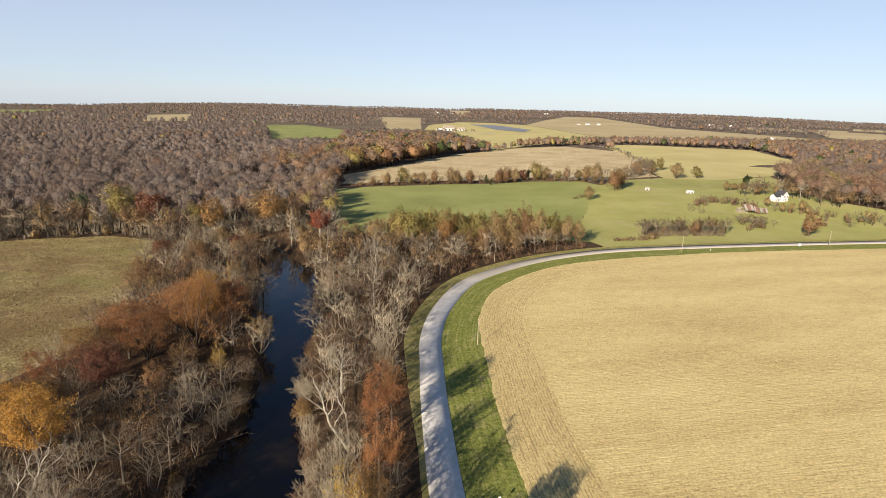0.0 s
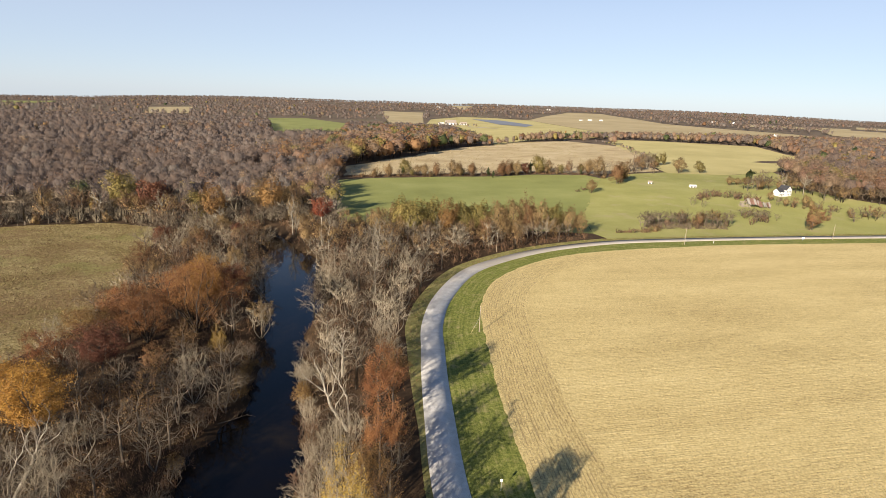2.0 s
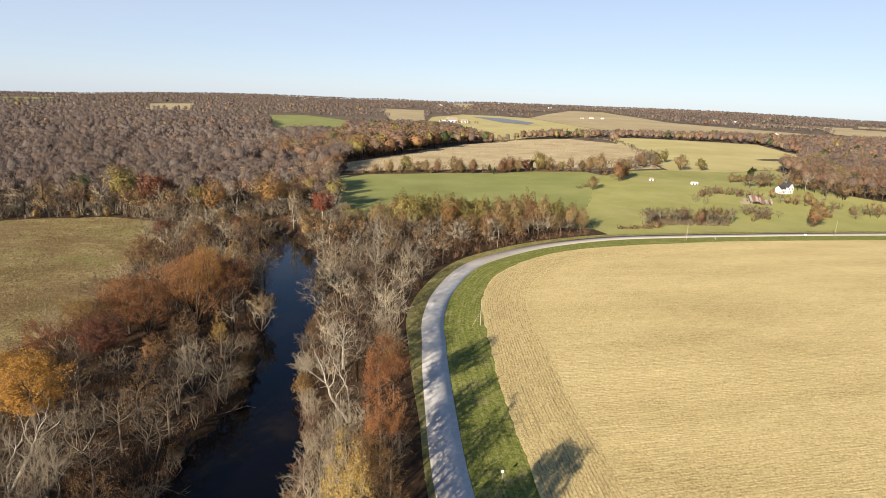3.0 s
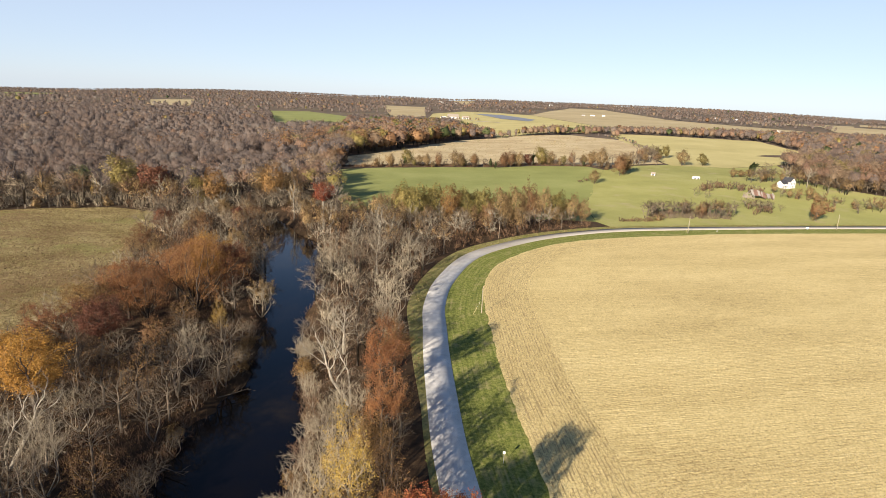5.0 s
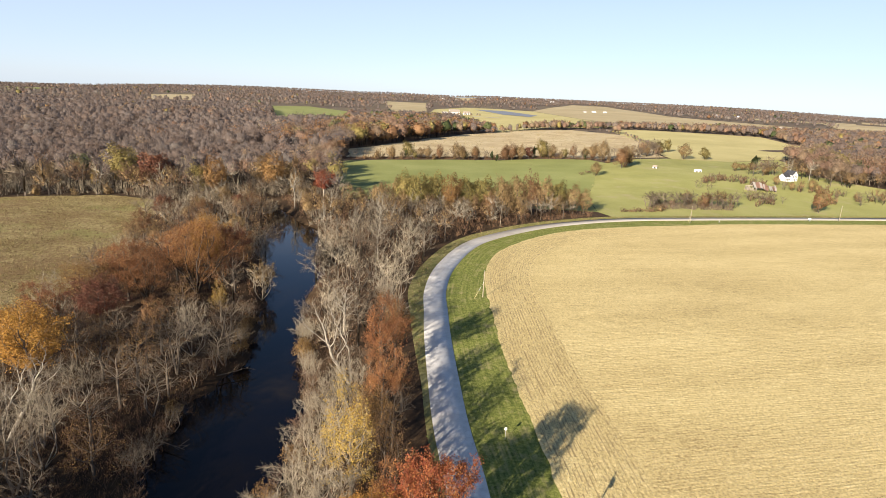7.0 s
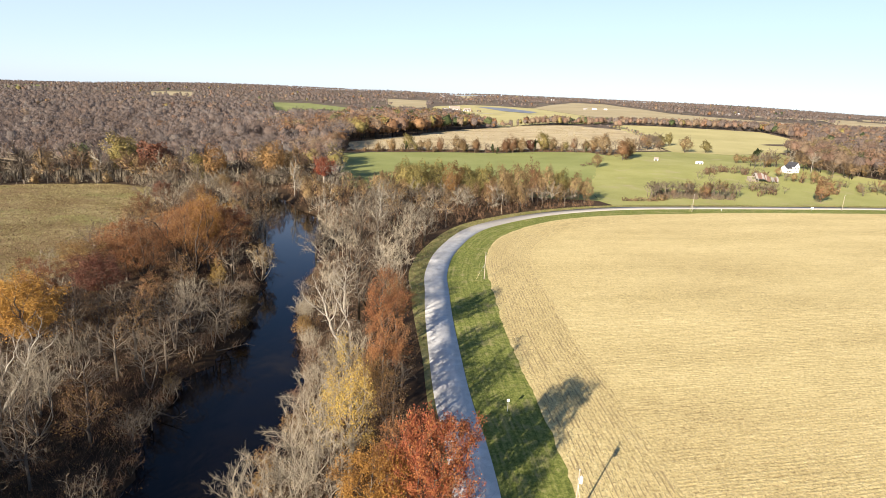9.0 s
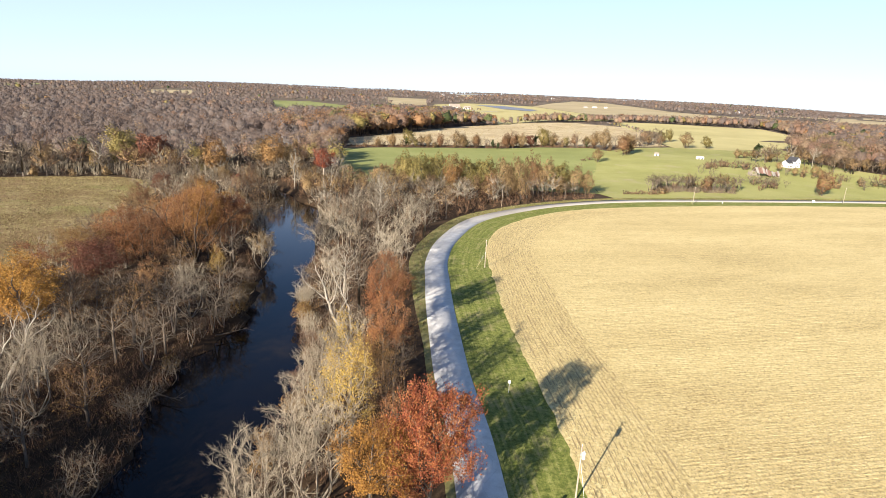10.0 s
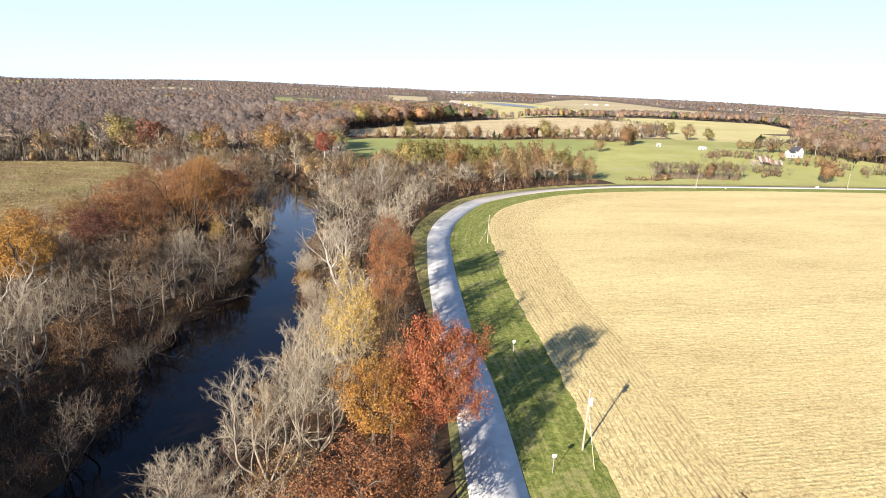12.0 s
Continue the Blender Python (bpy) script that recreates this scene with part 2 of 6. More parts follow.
def road_mat():
    m = Mat("chip_seal", 0.8, 0.3)
    g = m.noise(9, 6, 0.7)
    c = m.ramp(m.math("ADD", m.math("MULTIPLY", g, 0.5), m.math("MULTIPLY", m.noise(0.4, 5), 0.5)),
               (0.35, (0.47, 0.455, 0.43)), (0.5, (0.60, 0.585, 0.56)), (0.65, (0.72, 0.705, 0.68)))
    patch = m.step(m.noise(0.05, 3), 0.55, 0.60)
    c = m.mix(c, (0.60, 0.58, 0.54), m.math("MULTIPLY", patch, 0.5))
    crack = m.node("ShaderNodeTexVoronoi")
    crack.feature = "DISTANCE_TO_EDGE"
    crack.inputs["Scale"].default_value = 0.45
    m.plug(m.co, crack.inputs["Vector"])
    c = m.mix(c, (0.20, 0.19, 0.175), m.math("MULTIPLY", m.math("SUBTRACT", 1.0, m.step(crack.outputs["Distance"], 0.0, 0.014)), 0.4))
    dust = m.step(m.noise(0.11, 5, 0.7), 0.44, 0.62)
    place = m.node("ShaderNodeSeparateXYZ")
    m.plug(m.co, place.inputs[0])
    low_angle_tan = m.step(place.outputs[1], 205, 250)             # browner past the bend: the duller look at a low angle, painted in
    c = m.mix(c, (0.36, 0.31, 0.245), m.math("ADD", m.math("MULTIPLY", dust, 0.2), m.math("MULTIPLY", low_angle_tan, 0.7)))
    return m.color(c).bump(g, 0.4, 0.02).m


def water_mat():
    m = Mat("creek_water", 0.06, 0.37)
    m.b.inputs["IOR"].default_value = 1.33
    c = m.ramp(m.noise(0.06, 4), (0.35, (0.002, 0.002, 0.004)), (0.52, (0.004, 0.003, 0.003)), (0.68, (0.016, 0.011, 0.005)))
    return m.color(c).bump(m.noise(1.2, 3, 0.5), 0.06, 0.05).m


def paint_mat(name, c, rough=0.6, dirt=0.3, metal=0.0):
    m = Mat(name, rough, 0.4)
    m.b.inputs["Metallic"].default_value = metal
    n = m.noise(1.1, 6, 0.7)
    return m.color(m.mix(c, tuple(v * 0.55 for v in c), m.math("MULTIPLY", m.step(n, 0.45, 0.75), dirt))).bump(n, 0.15, 0.02).m


GROUND = ground_mat()
SOIL = grass_mat("furrow_soil", (0.26, 0.185, 0.085), (0.40, 0.30, 0.145), (0.55, 0.43, 0.22), 0.8)
GRASS_VERGE = verge_mat()
GRASS_FIELD = grass_mat("winter_grass", (0.205, 0.215, 0.066), (0.265, 0.28, 0.09), (0.335, 0.335, 0.125), 0.02)
GRASS_PASTURE = grass_mat("pasture_grass", (0.25, 0.245, 0.078), (0.335, 0.325, 0.105), (0.43, 0.395, 0.155), 0.022, (0.40, 0.34, 0.17), (0.55, 0.72))
GRASS_HILL = grass_mat("hay_grass", (0.40, 0.34, 0.14), (0.50, 0.43, 0.185), (0.58, 0.495, 0.23), 0.015)
STRAW_FIELD = grass_mat("dry_weeds", (0.36, 0.265, 0.145), (0.52, 0.41, 0.235), (0.62, 0.52, 0.33), 0.03)
CROP_FIELD = grass_mat("harvested_field", (0.36, 0.285, 0.155), (0.45, 0.36, 0.20), (0.53, 0.435, 0.25), 0.006)
MEADOW = meadow_mat()
DRY_VERGE = grass_mat("dry_verge", (0.15, 0.14, 0.045), (0.25, 0.225, 0.08), (0.38, 0.325, 0.145), 0.2)
CORN, STRAW, ROAD, WATER = corn_mat(), straw_mat(), road_mat(), water_mat()
POND = paint_mat("pond_water", (0.22, 0.225, 0.245), 0.6, 0.2)
WHITE = paint_mat("white_paint", (0.66, 0.65, 0.62), 0.6, 0.3)
SHINGLE = paint_mat("dark_shingle", (0.045, 0.045, 0.05), 0.85, 0.3)
RUST_TIN = paint_mat("rusty_tin", (0.20, 0.115, 0.085), 0.7, 0.5)
TIN = paint_mat("galvanised_tin", (0.30, 0.27, 0.24), 0.5, 0.4)
GREY_WOOD = paint_mat("weathered_wood", (0.30, 0.25, 0.20), 0.9, 0.5)
POLE_WOOD = paint_mat("pole_wood", (0.33, 0.27, 0.20), 0.9, 0.4)
GLASS_DARK = paint_mat("window_glass", (0.02, 0.025, 0.03), 0.08, 0.0)
STEEL = paint_mat("galvanised_steel", (0.55, 0.56, 0.57), 0.4, 0.2, 0.6)
YELLOW_PLASTIC = paint_mat("faded_yellow_plastic", (0.62, 0.52, 0.24), 0.6, 0.3)
GRAVEL = paint_mat("pale_gravel", (0.52, 0.47, 0.40), 0.95, 0.4)
STONE = paint_mat("foundation_stone", (0.30, 0.28, 0.26), 0.9, 0.4)


# ---- mesh helpers ----
def mesh_np(name, verts, tris, mats, index=None, smooth=False, normals=None):
    """A mesh from an array of points and an array of triangles. normals: the way each point's leaf or twig faces, for crowns that round softly."""
    me = bpy.data.meshes.new(name)
    n = len(tris)
    me.vertices.add(len(verts))
    me.vertices.foreach_set("co", np.asarray(verts, np.float32).ravel())
    me.loops.add(3 * n)
    me.loops.foreach_set("vertex_index", np.asarray(tris, np.int32).ravel())
    me.polygons.add(n)
    me.polygons.foreach_set("loop_start", np.arange(0, 3 * n, 3, dtype=np.int32))
    me.polygons.foreach_set("loop_total", np.full(n, 3, np.int32))
    if index is not None:
        me.polygons.foreach_set("material_index", np.asarray(index, np.int32))
    if smooth:
        me.polygons.foreach_set("use_smooth", np.ones(n, bool))
    for m in mats:
        me.materials.append(m)
    me.update(calc_edges=True)
    if normals is not None:
        me.attributes.new("custom_normal", "FLOAT_VECTOR", "POINT").data.foreach_set("vector", np.asarray(normals, np.float32).ravel())
    return me


def part(name, bm, material, parent, label=""):
    """Links a bmesh, or a finished mesh, as one object under a thing or a part."""
    me = bm
    if isinstance(bm, bmesh.types.BMesh):
        me = bpy.data.meshes.new(name)
        bm.to_mesh(me)
        bm.free()
        me.materials.append(material)
    ob = new(name, me)
    ob.parent = parent
    return tagged(ob, label)


def box(bm, x0, x1, y0, y1, z0, z1, m=None):
    out = bmesh.ops.create_cube(bm, size=1.0)["verts"]
    bmesh.ops.scale(bm, vec=(x1 - x0, y1 - y0, z1 - z0), verts=out)
    bmesh.ops.translate(bm, vec=((x0 + x1) / 2, (y0 + y1) / 2, (z0 + z1) / 2), verts=out)
    if m is not None:
        bmesh.ops.transform(bm, matrix=m, verts=out)
    return out


def boxes(*dims):
    bm = bmesh.new()
    for d in dims:
        box(bm, *d)
    return bm


def tube(bm, a, b, r0, r1, sides=8):
    a, b = Vector(a), Vector(b)
    turn = (b - a).to_track_quat("Z", "Y").to_matrix().to_4x4()
    m = Matrix.Translation((a + b) / 2) @ turn
    bmesh.ops.create_cone(bm, cap_ends=True, segments=sides, radius1=r0, radius2=r1, depth=(b - a).length, matrix=m)
    return bm


def smoothstep(a, b, v):
    u = np.clip((v - a) / (b - a), 0, 1)
    return u * u * (3 - 2 * u)


def curve(points, step):
    """Points of a smooth line through the given ones, about step apart."""
    p = np.array(points, float)
    p = np.vstack((2 * p[0] - p[1], p, 2 * p[-1] - p[-2]))
    out = []
    for k in range(1, len(p) - 2):
        n = max(1, int(np.linalg.norm(p[k + 1] - p[k]) / step))
        for u in np.arange(n) / n:
            out.append(0.5 * (2 * p[k] + (p[k + 1] - p[k - 1]) * u + (2 * p[k - 1] - 5 * p[k] + 4 * p[k + 1] - p[k + 2]) * u ** 2
                              + (3 * p[k] - p[k - 1] - 3 * p[k + 1] + p[k + 2]) * u ** 3))
    return np.array(out + [p[-2]])


def offset(line, d):
    """A line moved d to its left (right: minus)."""
    t = np.gradient(line, axis=0)
    t /= np.linalg.norm(t, axis=1)[:, None]
    return line + np.outer(np.broadcast_to(d, len(line)), (1, 1)) * np.column_stack((-t[:, 1], t[:, 0]))


def inside(x, y, poly):
    """Which of the points lie in the polygon."""
    poly = np.asarray(poly, float)
    x, y = np.asarray(x, float), np.asarray(y, float)
    hit = np.zeros(x.shape, bool)
    for (x0, y0), (x1, y1) in zip(poly, np.roll(poly, -1, axis=0)):
        if y0 != y1:
            cross = (y0 > y) != (y1 > y)
            hit ^= cross & (x < (x1 - x0) * (y - y0) / (y1 - y0) + x0)
    return hit


def near_line(x, y, line):
    """The distance of points from a line."""
    x, y = np.asarray(x, float), np.asarray(y, float)
    best = np.full(x.shape, 1e9)
    for (x0, y0), (x1, y1) in zip(line[:-1], line[1:]):
        dx, dy = x1 - x0, y1 - y0
        u = np.clip(((x - x0) * dx + (y - y0) * dy) / (dx * dx + dy * dy + 1e-9), 0, 1)
        best = np.minimum(best, np.hypot(x - x0 - u * dx, y - y0 - u * dy))
    return best


# ---- the plan ----
CREEK = curve([(-52, -60), (-44, -10), (-39, 30), (-34, 52), (-33.6, 68), (-35, 82), (-36.6, 97), (-38, 121), (-44, 150), (-49, 176),
               (-54, 205), (-61, 230), (-71, 258), (-94, 294), (-135, 322), (-190, 345)], 6)
ROAD_LINE = curve([(14, -60), (10.5, 10), (6.7, 55), (4.8, 77), (2.3, 95), (0.8, 110), (-1.2, 134), (-2.2, 152), (-2.9, 172), (0.2, 198), (10.2, 230.5),
                   (28.2, 254.5), (51, 274.5), (83.5, 292.5), (125, 305), (192, 321), (255, 334), (340, 350), (480, 372)], 3)
FIELD_EDGE = curve([(23, -60), (21, 40), (20.2, 56), (19.4, 66), (18.8, 78), (17.2, 97), (15.6, 112), (14.2, 128), (13.3, 152), (12.4, 176), (13.4, 194),
                    (20, 220), (36, 245), (57, 264), (85, 277.5), (117, 288), (150, 298), (241, 317), (340, 336), (480, 358)], 1.5)
FIELD_LINE = FIELD_EDGE.copy()
FIELD_EDGE = offset(FIELD_EDGE, 0.10 * np.sin(np.arange(len(FIELD_EDGE)) * 0.9) + np.random.default_rng(3).normal(0, 0.13, len(FIELD_EDGE)))
GREEN_FIELD = [(-91, 479), (-52, 503), (5, 525), (78, 545), (123, 537), (132, 514), (105, 434), (82, 355), (79, 312), (-27, 318), (-58, 318)]
PASTURE = [(119, 509), (132, 514), (160, 544), (225, 582), (263, 567), (330, 610), (312, 530), (290, 490), (300, 452), (330, 415), (400, 395), (480, 392), (480, 380), (340, 357), (255, 341),
           (192, 328), (125, 312), (84, 300), (79, 312), (82, 355), (105, 434)]
DRY_FIELD = [(-98, 575), (-50, 680), (20, 860), (99, 950), (193, 985), (245, 890), (238, 744), (213, 640), (205, 580), (160, 552), (130, 542), (82, 566), (10, 546), (-50, 524), (-90, 506)]
HAY_HILL = [(271, 1025), (319, 1012), (380, 975), (470, 940), (452, 790), (392, 670), (330, 610), (263, 567), (208, 566), (213, 640), (238, 744), (245, 890)]
FAR_GREEN = [(-489, 1622), (-398, 1686), (-228, 1415), (-165, 900), (-195, 845), (-262, 890)]
FAR_STRIP = [(-298, 2595), (-118, 2613), (-64, 1480), (-138, 1430)]
FAR_CROP = [(247, 1941), (608, 3184), (769, 3122), (690, 1979), (850, 1500), (835, 1240), (640, 1135), (450, 1160), (320, 1230), (300, 1400)]
FAR_MID = [(4, 4368), (154, 4233), (104, 3250), (33, 3262)]
FAR_EAST = [(1225, 2076), (1330, 1865), (960, 1250), (940, 1500)]
FAR_RIDGE = [(1111, 2299), (1379, 2107), (1192, 1817), (970, 2006)]
FAR_RISE = [(1607, 2424), (1648, 2299), (1457, 2029), (1407, 2119)]
FAR_WEST = [(-1803, 2442), (-1892, 2916), (-1500, 2300), (-1300, 1760)]
FAR_CLEARING = [(-1047, 2108), (-978, 2319), (-730, 1690), (-790, 1590)]
POND_EDGE = [(70, 2020), (150, 1860), (214, 1560), (181, 1450), (125, 1560)]
FARM_YARD = [(-60, 1480), (60, 1440), (170, 1390), (260, 1500), (40, 2300), (-60, 1900)]
LANE_FIELD = [(190, 1040), (270, 1080), (330, 1150), (330, 1260), (200, 1220)]
MEADOW_EDGE = [(-330, 150), (-300, 235), (-213, 276), (-193, 286), (-169, 294), (-143, 289), (-115, 211), (-104, 167), (-106, 141), (-111, 126), (-140, 70), (-260, 70)]
VALLEY = [(70, 915), (185, 1065), (290, 1115), (440, 1105), (520, 1120), (450, 1160), (320, 1230), (300, 1400), (247, 1941), (40, 2300), (-60, 1900), (-60, 1480), (5, 1250), (45, 1000)]
OPEN_LAND = [VALLEY, GREEN_FIELD, PASTURE, DRY_FIELD, HAY_HILL, FAR_GREEN, FAR_STRIP, FAR_CROP, FAR_MID, FAR_EAST, FAR_RIDGE, FAR_RISE, FAR_WEST, FAR_CLEARING, POND_EDGE, FARM_YARD, LANE_FIELD, MEADOW_EDGE]
WATER_LEVEL = -2.2


def land(x, y):
    """The height of the land without the creek."""
    x, y = np.asarray(x, float), np.asarray(y, float)
    z = 5.5 * smoothstep(330, 480, y) * smoothstep(20, 170, x) + 2.0 * smoothstep(420, 800, y)
    z = z + 4 * smoothstep(550, 1000, y) * smoothstep(150, 380, x)
    z = z + 1.5 * np.sin(x / 170 + 1.3) * np.sin(y / 210) * smoothstep(350, 700, y)
    far = smoothstep(2200, 4900, np.hypot(x, y))
    side = x / np.maximum(y, 1.0)
    return z + 17 * smoothstep(1500, 4900, np.hypot(x, y)) - far * (55 * smoothstep(0.32, 0.75, -side) + 30 * smoothstep(0.40, 0.75, side))


def creek_wide(y):
    """How many times wider than elsewhere the creek is: a broad pool at its near end."""
    return 1 + 0.75 * (1 - smoothstep(98, 128, y)) - 0.4 * (1 - smoothstep(66, 88, y)) + 0.95 * smoothstep(165, 200, y) * (1 - smoothstep(236, 268, y))


def ground_z(x, y):
    """The height of the ground, with the creek cut into it."""
    x, y = np.asarray(x, float), np.asarray(y, float)
    d = near_line(x, y, CREEK) / creek_wide(y)
    cut = 4.2 * (1 - smoothstep(3.6, 8.8, d + 1.6 * np.sin(x * 0.31 + y * 0.23) * np.sin(y * 0.17)))
    return land(x, y) - cut * (y < 345)


def spread(lo, hi, fine, grow, a, b):
    """Grid lines, fine apart between a and b and growing outwards."""
    out, s = list(np.arange(a, b + fine / 2, fine)), fine
    while out[-1] < hi:
        s *= grow
        out.append(min(hi, out[-1] + s))
    s = fine
    while out[0] > lo:
        s *= grow
        out.insert(0, max(lo, out[0] - s))
    return np.array(out)


def grid_mesh(name, xs, ys, height, mat):
    X, Y = np.meshgrid(xs, ys)
    v = np.column_stack((X.ravel(), Y.ravel(), height(X.ravel(), Y.ravel())))
    w, n = len(xs), len(xs) * len(ys)
    k = np.arange(n).reshape(len(ys), w)
    a, b, c, d = k[:-1, :-1].ravel(), k[:-1, 1:].ravel(), k[1:, 1:].ravel(), k[1:, :-1].ravel()
    return mesh_np(name, v, np.vstack((np.column_stack((a, b, c)), np.column_stack((a, c, d)))), [mat], smooth=True)


from mathutils.geometry import delaunay_2d_cdt


def sheet(name, poly, step, lift, mat, label, ragged=0.0):
    """A field: a polygon laid on the ground, lifted a little."""
    rng = np.random.default_rng(len(poly) * 7 + int(step))
    poly = np.asarray(poly, float)
    edge = []
    for p, q in zip(poly, np.roll(poly, -1, axis=0)):
        n = max(1, int(np.linalg.norm(q - p) / step))
        side = np.array((-(q - p)[1], (q - p)[0])) / (np.linalg.norm(q - p) + 1e-9)
        for k in range(n):
            edge.append(p + (q - p) * k / n + side * (rng.normal(0, ragged) if k else 0))
    edge = np.array(edge)
    gx, gy = np.meshgrid(np.arange(poly[:, 0].min(), poly[:, 0].max(), step), np.arange(poly[:, 1].min(), poly[:, 1].max(), step))
    gx, gy = gx.ravel(), gy.ravel()
    keep = inside(gx, gy, edge) & (near_line(gx, gy, np.vstack((edge, edge[:1]))) > step * 0.4)
    pts = np.vstack((edge, np.column_stack((gx[keep], gy[keep]))))
    m = len(edge)
    vs, _, fs, *_ = delaunay_2d_cdt([Vector(p) for p in pts], [(k, (k + 1) % m) for k in range(m)], [list(range(m))], 2, 1e-4)
    v = np.array([(p.x, p.y) for p in vs])
    z = ground_z(v[:, 0], v[:, 1]) + lift
    tris = np.array([f for f in fs if len(f) == 3])
    ob = new(name, mesh_np(name, np.column_stack((v, z)), tris, [mat], smooth=True))
    return tagged(ob, label, "field", kind="structure")


def lay_along(ob, line):
    """Gives each point of a sheet its metres along a line and away from it, for rows and wheel marks that follow the line."""
    p = np.empty(3 * len(ob.data.vertices), np.float32)
    ob.data.vertices.foreach_get("co", p)
    p = p.reshape(-1, 3)
    far = np.concatenate(([0.0], np.cumsum(np.linalg.norm(np.diff(line, axis=0), axis=1))))
    nearest = np.array([int(np.argmin((line[:, 0] - q[0]) ** 2 + (line[:, 1] - q[1]) ** 2)) for q in p])
    lay = np.column_stack((far[nearest], near_line(p[:, 0], p[:, 1], line), np.zeros(len(p)))).astype(np.float32)
    ob.data.attributes.new("lay", "FLOAT_VECTOR", "POINT").data.foreach_set("vector", lay.ravel())


def strip(name, line, half, lift, mat, label, category, thick=0.1):
    """A band of even width along a line, with its edges turned down."""
    left, right = offset(line, half), offset(line, -half)
    rows = [np.column_stack((left, ground_z(*left.T) + lift - thick)), np.column_stack((left, ground_z(*left.T) + lift - 0.03)),
            np.column_stack((line, ground_z(*line.T) + lift + 0.05)),
            np.column_stack((right, ground_z(*right.T) + lift - 0.03)), np.column_stack((right, ground_z(*right.T) + lift - thick))]
    v = np.vstack(rows)
    n, tris = len(line), []
    for r in range(4):
        k = np.arange(n - 1) + r * n
        tris += [np.column_stack((k, k + n, k + n + 1)), np.column_stack((k, k + n + 1, k + 1))]
    tris = np.vstack(tris)[:, ::-1]
    return tagged(new(name, mesh_np(name, v, tris, [mat], smooth=False)), label, category, kind="structure")


# ---- the ground, the creek, the road, the fields ----
gx = np.unique(np.concatenate((spread(-4700, 4700, 3.0, 1.16, -120, 0), np.arange(0, 200, 16))))
gy = np.unique(np.concatenate((spread(-700, 4960, 4.0, 1.09, 0, 350), np.arange(350, 1100, 22))))
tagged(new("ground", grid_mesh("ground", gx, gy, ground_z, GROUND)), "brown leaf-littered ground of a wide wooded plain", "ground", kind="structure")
bank_l, bank_r = offset(CREEK, 19.0), offset(CREEK, -19.0)
n_c = len(CREEK)
wv = np.vstack((np.column_stack((bank_l, np.full(n_c, WATER_LEVEL))), np.column_stack((bank_r, np.full(n_c, WATER_LEVEL)))))
kk = np.arange(n_c - 1)
tagged(new("creek_water", mesh_np("creek_water", wv, np.vstack((np.column_stack((kk, kk + n_c, kk + n_c + 1)), np.column_stack((kk, kk + n_c + 1, kk + 1)))), [WATER], smooth=True)),
       "dark still creek water between wooded banks", "water", kind="structure")
corn_poly = np.vstack((FIELD_EDGE, [(520, 300), (520, -60)]))
corn = sheet("corn_field", corn_poly, 7, 0.10, CORN, "harvested corn field covered in pale straw residue", 0.25)
lay_along(corn, FIELD_LINE)
verge_poly = np.vstack((offset(ROAD_LINE, 1.0), offset(FIELD_EDGE, -1.0)[::-1]))
lay_along(sheet("verge", verge_poly, 3, 0.05, GRASS_VERGE, "mown green roadside grass between road and field"), ROAD_LINE)
outer = offset(ROAD_LINE, 4.6 + 3.6 * np.clip((ROAD_LINE[:, 1] - 110) / 60, 0, 1))
sheet("outer_verge", np.vstack((offset(ROAD_LINE, 0.5), outer[::-1])), 4, 0.04, DRY_VERGE, "rough dry grass along the outer road edge", 0.3)
strip("road", ROAD_LINE, 3.3, 0.16, ROAD, "pale worn chip-seal country road in a long bend", "road")
sheet("meadow", MEADOW_EDGE, 8, 0.06, MEADOW, "rough tawny meadow of weeds and dry grass", 1.0)
sheet("green_field", GREEN_FIELD, 14, 0.2, GRASS_FIELD, "smooth bright green winter grass field", 1.0)
sheet("pasture", PASTURE, 12, 0.2, GRASS_PASTURE, "grazed green pasture with pale dry patches", 0.6)
sheet("dry_field", DRY_FIELD, 22, 0.3, STRAW_FIELD, "fallow field of pale straw-coloured weeds", 2.0)
sheet("hay_hill", HAY_HILL, 22, 0.3, GRASS_HILL, "yellow-green hay field on a low hill", 2.0)
sheet("far_green_field", FAR_GREEN, 45, 0.5, GRASS_FIELD, "distant green grass field among woods")
for name, poly in (("far_field_strip", FAR_STRIP), ("far_crop_field", FAR_CROP), ("far_middle_field", FAR_MID), ("far_east_field", FAR_EAST), ("far_ridge_field", FAR_RIDGE), ("far_rise_field", FAR_RISE)):
    sheet(name, poly, 80, 0.8, CROP_FIELD, "distant harvested tan crop field")
sheet("far_west_field", FAR_WEST, 90, 0.8, GRASS_FIELD, "distant pale green field in the forest")
sheet("far_clearing", FAR_CLEARING, 90, 0.8, CROP_FIELD, "distant pale clearing in the forest")
sheet("valley_grass", VALLEY, 40, 0.35, GRASS_HILL, "pale grass of a shallow valley between treelines")
sheet("farm_yard", FARM_YARD, 60, 0.5, GRASS_HILL, "distant pale grass round a farm and its pond")
sheet("lane_field", LANE_FIELD, 30, 0.5, GRASS_PASTURE, "distant grass yard by a farm lane")
sheet("pond", POND_EDGE, 60, 0.9, POND, "distant grey-blue farm pond")


import itertools

# ---- trees ----
def unit(v):
    return v / (np.linalg.norm(v, axis=-1, keepdims=True) + 1e-9)


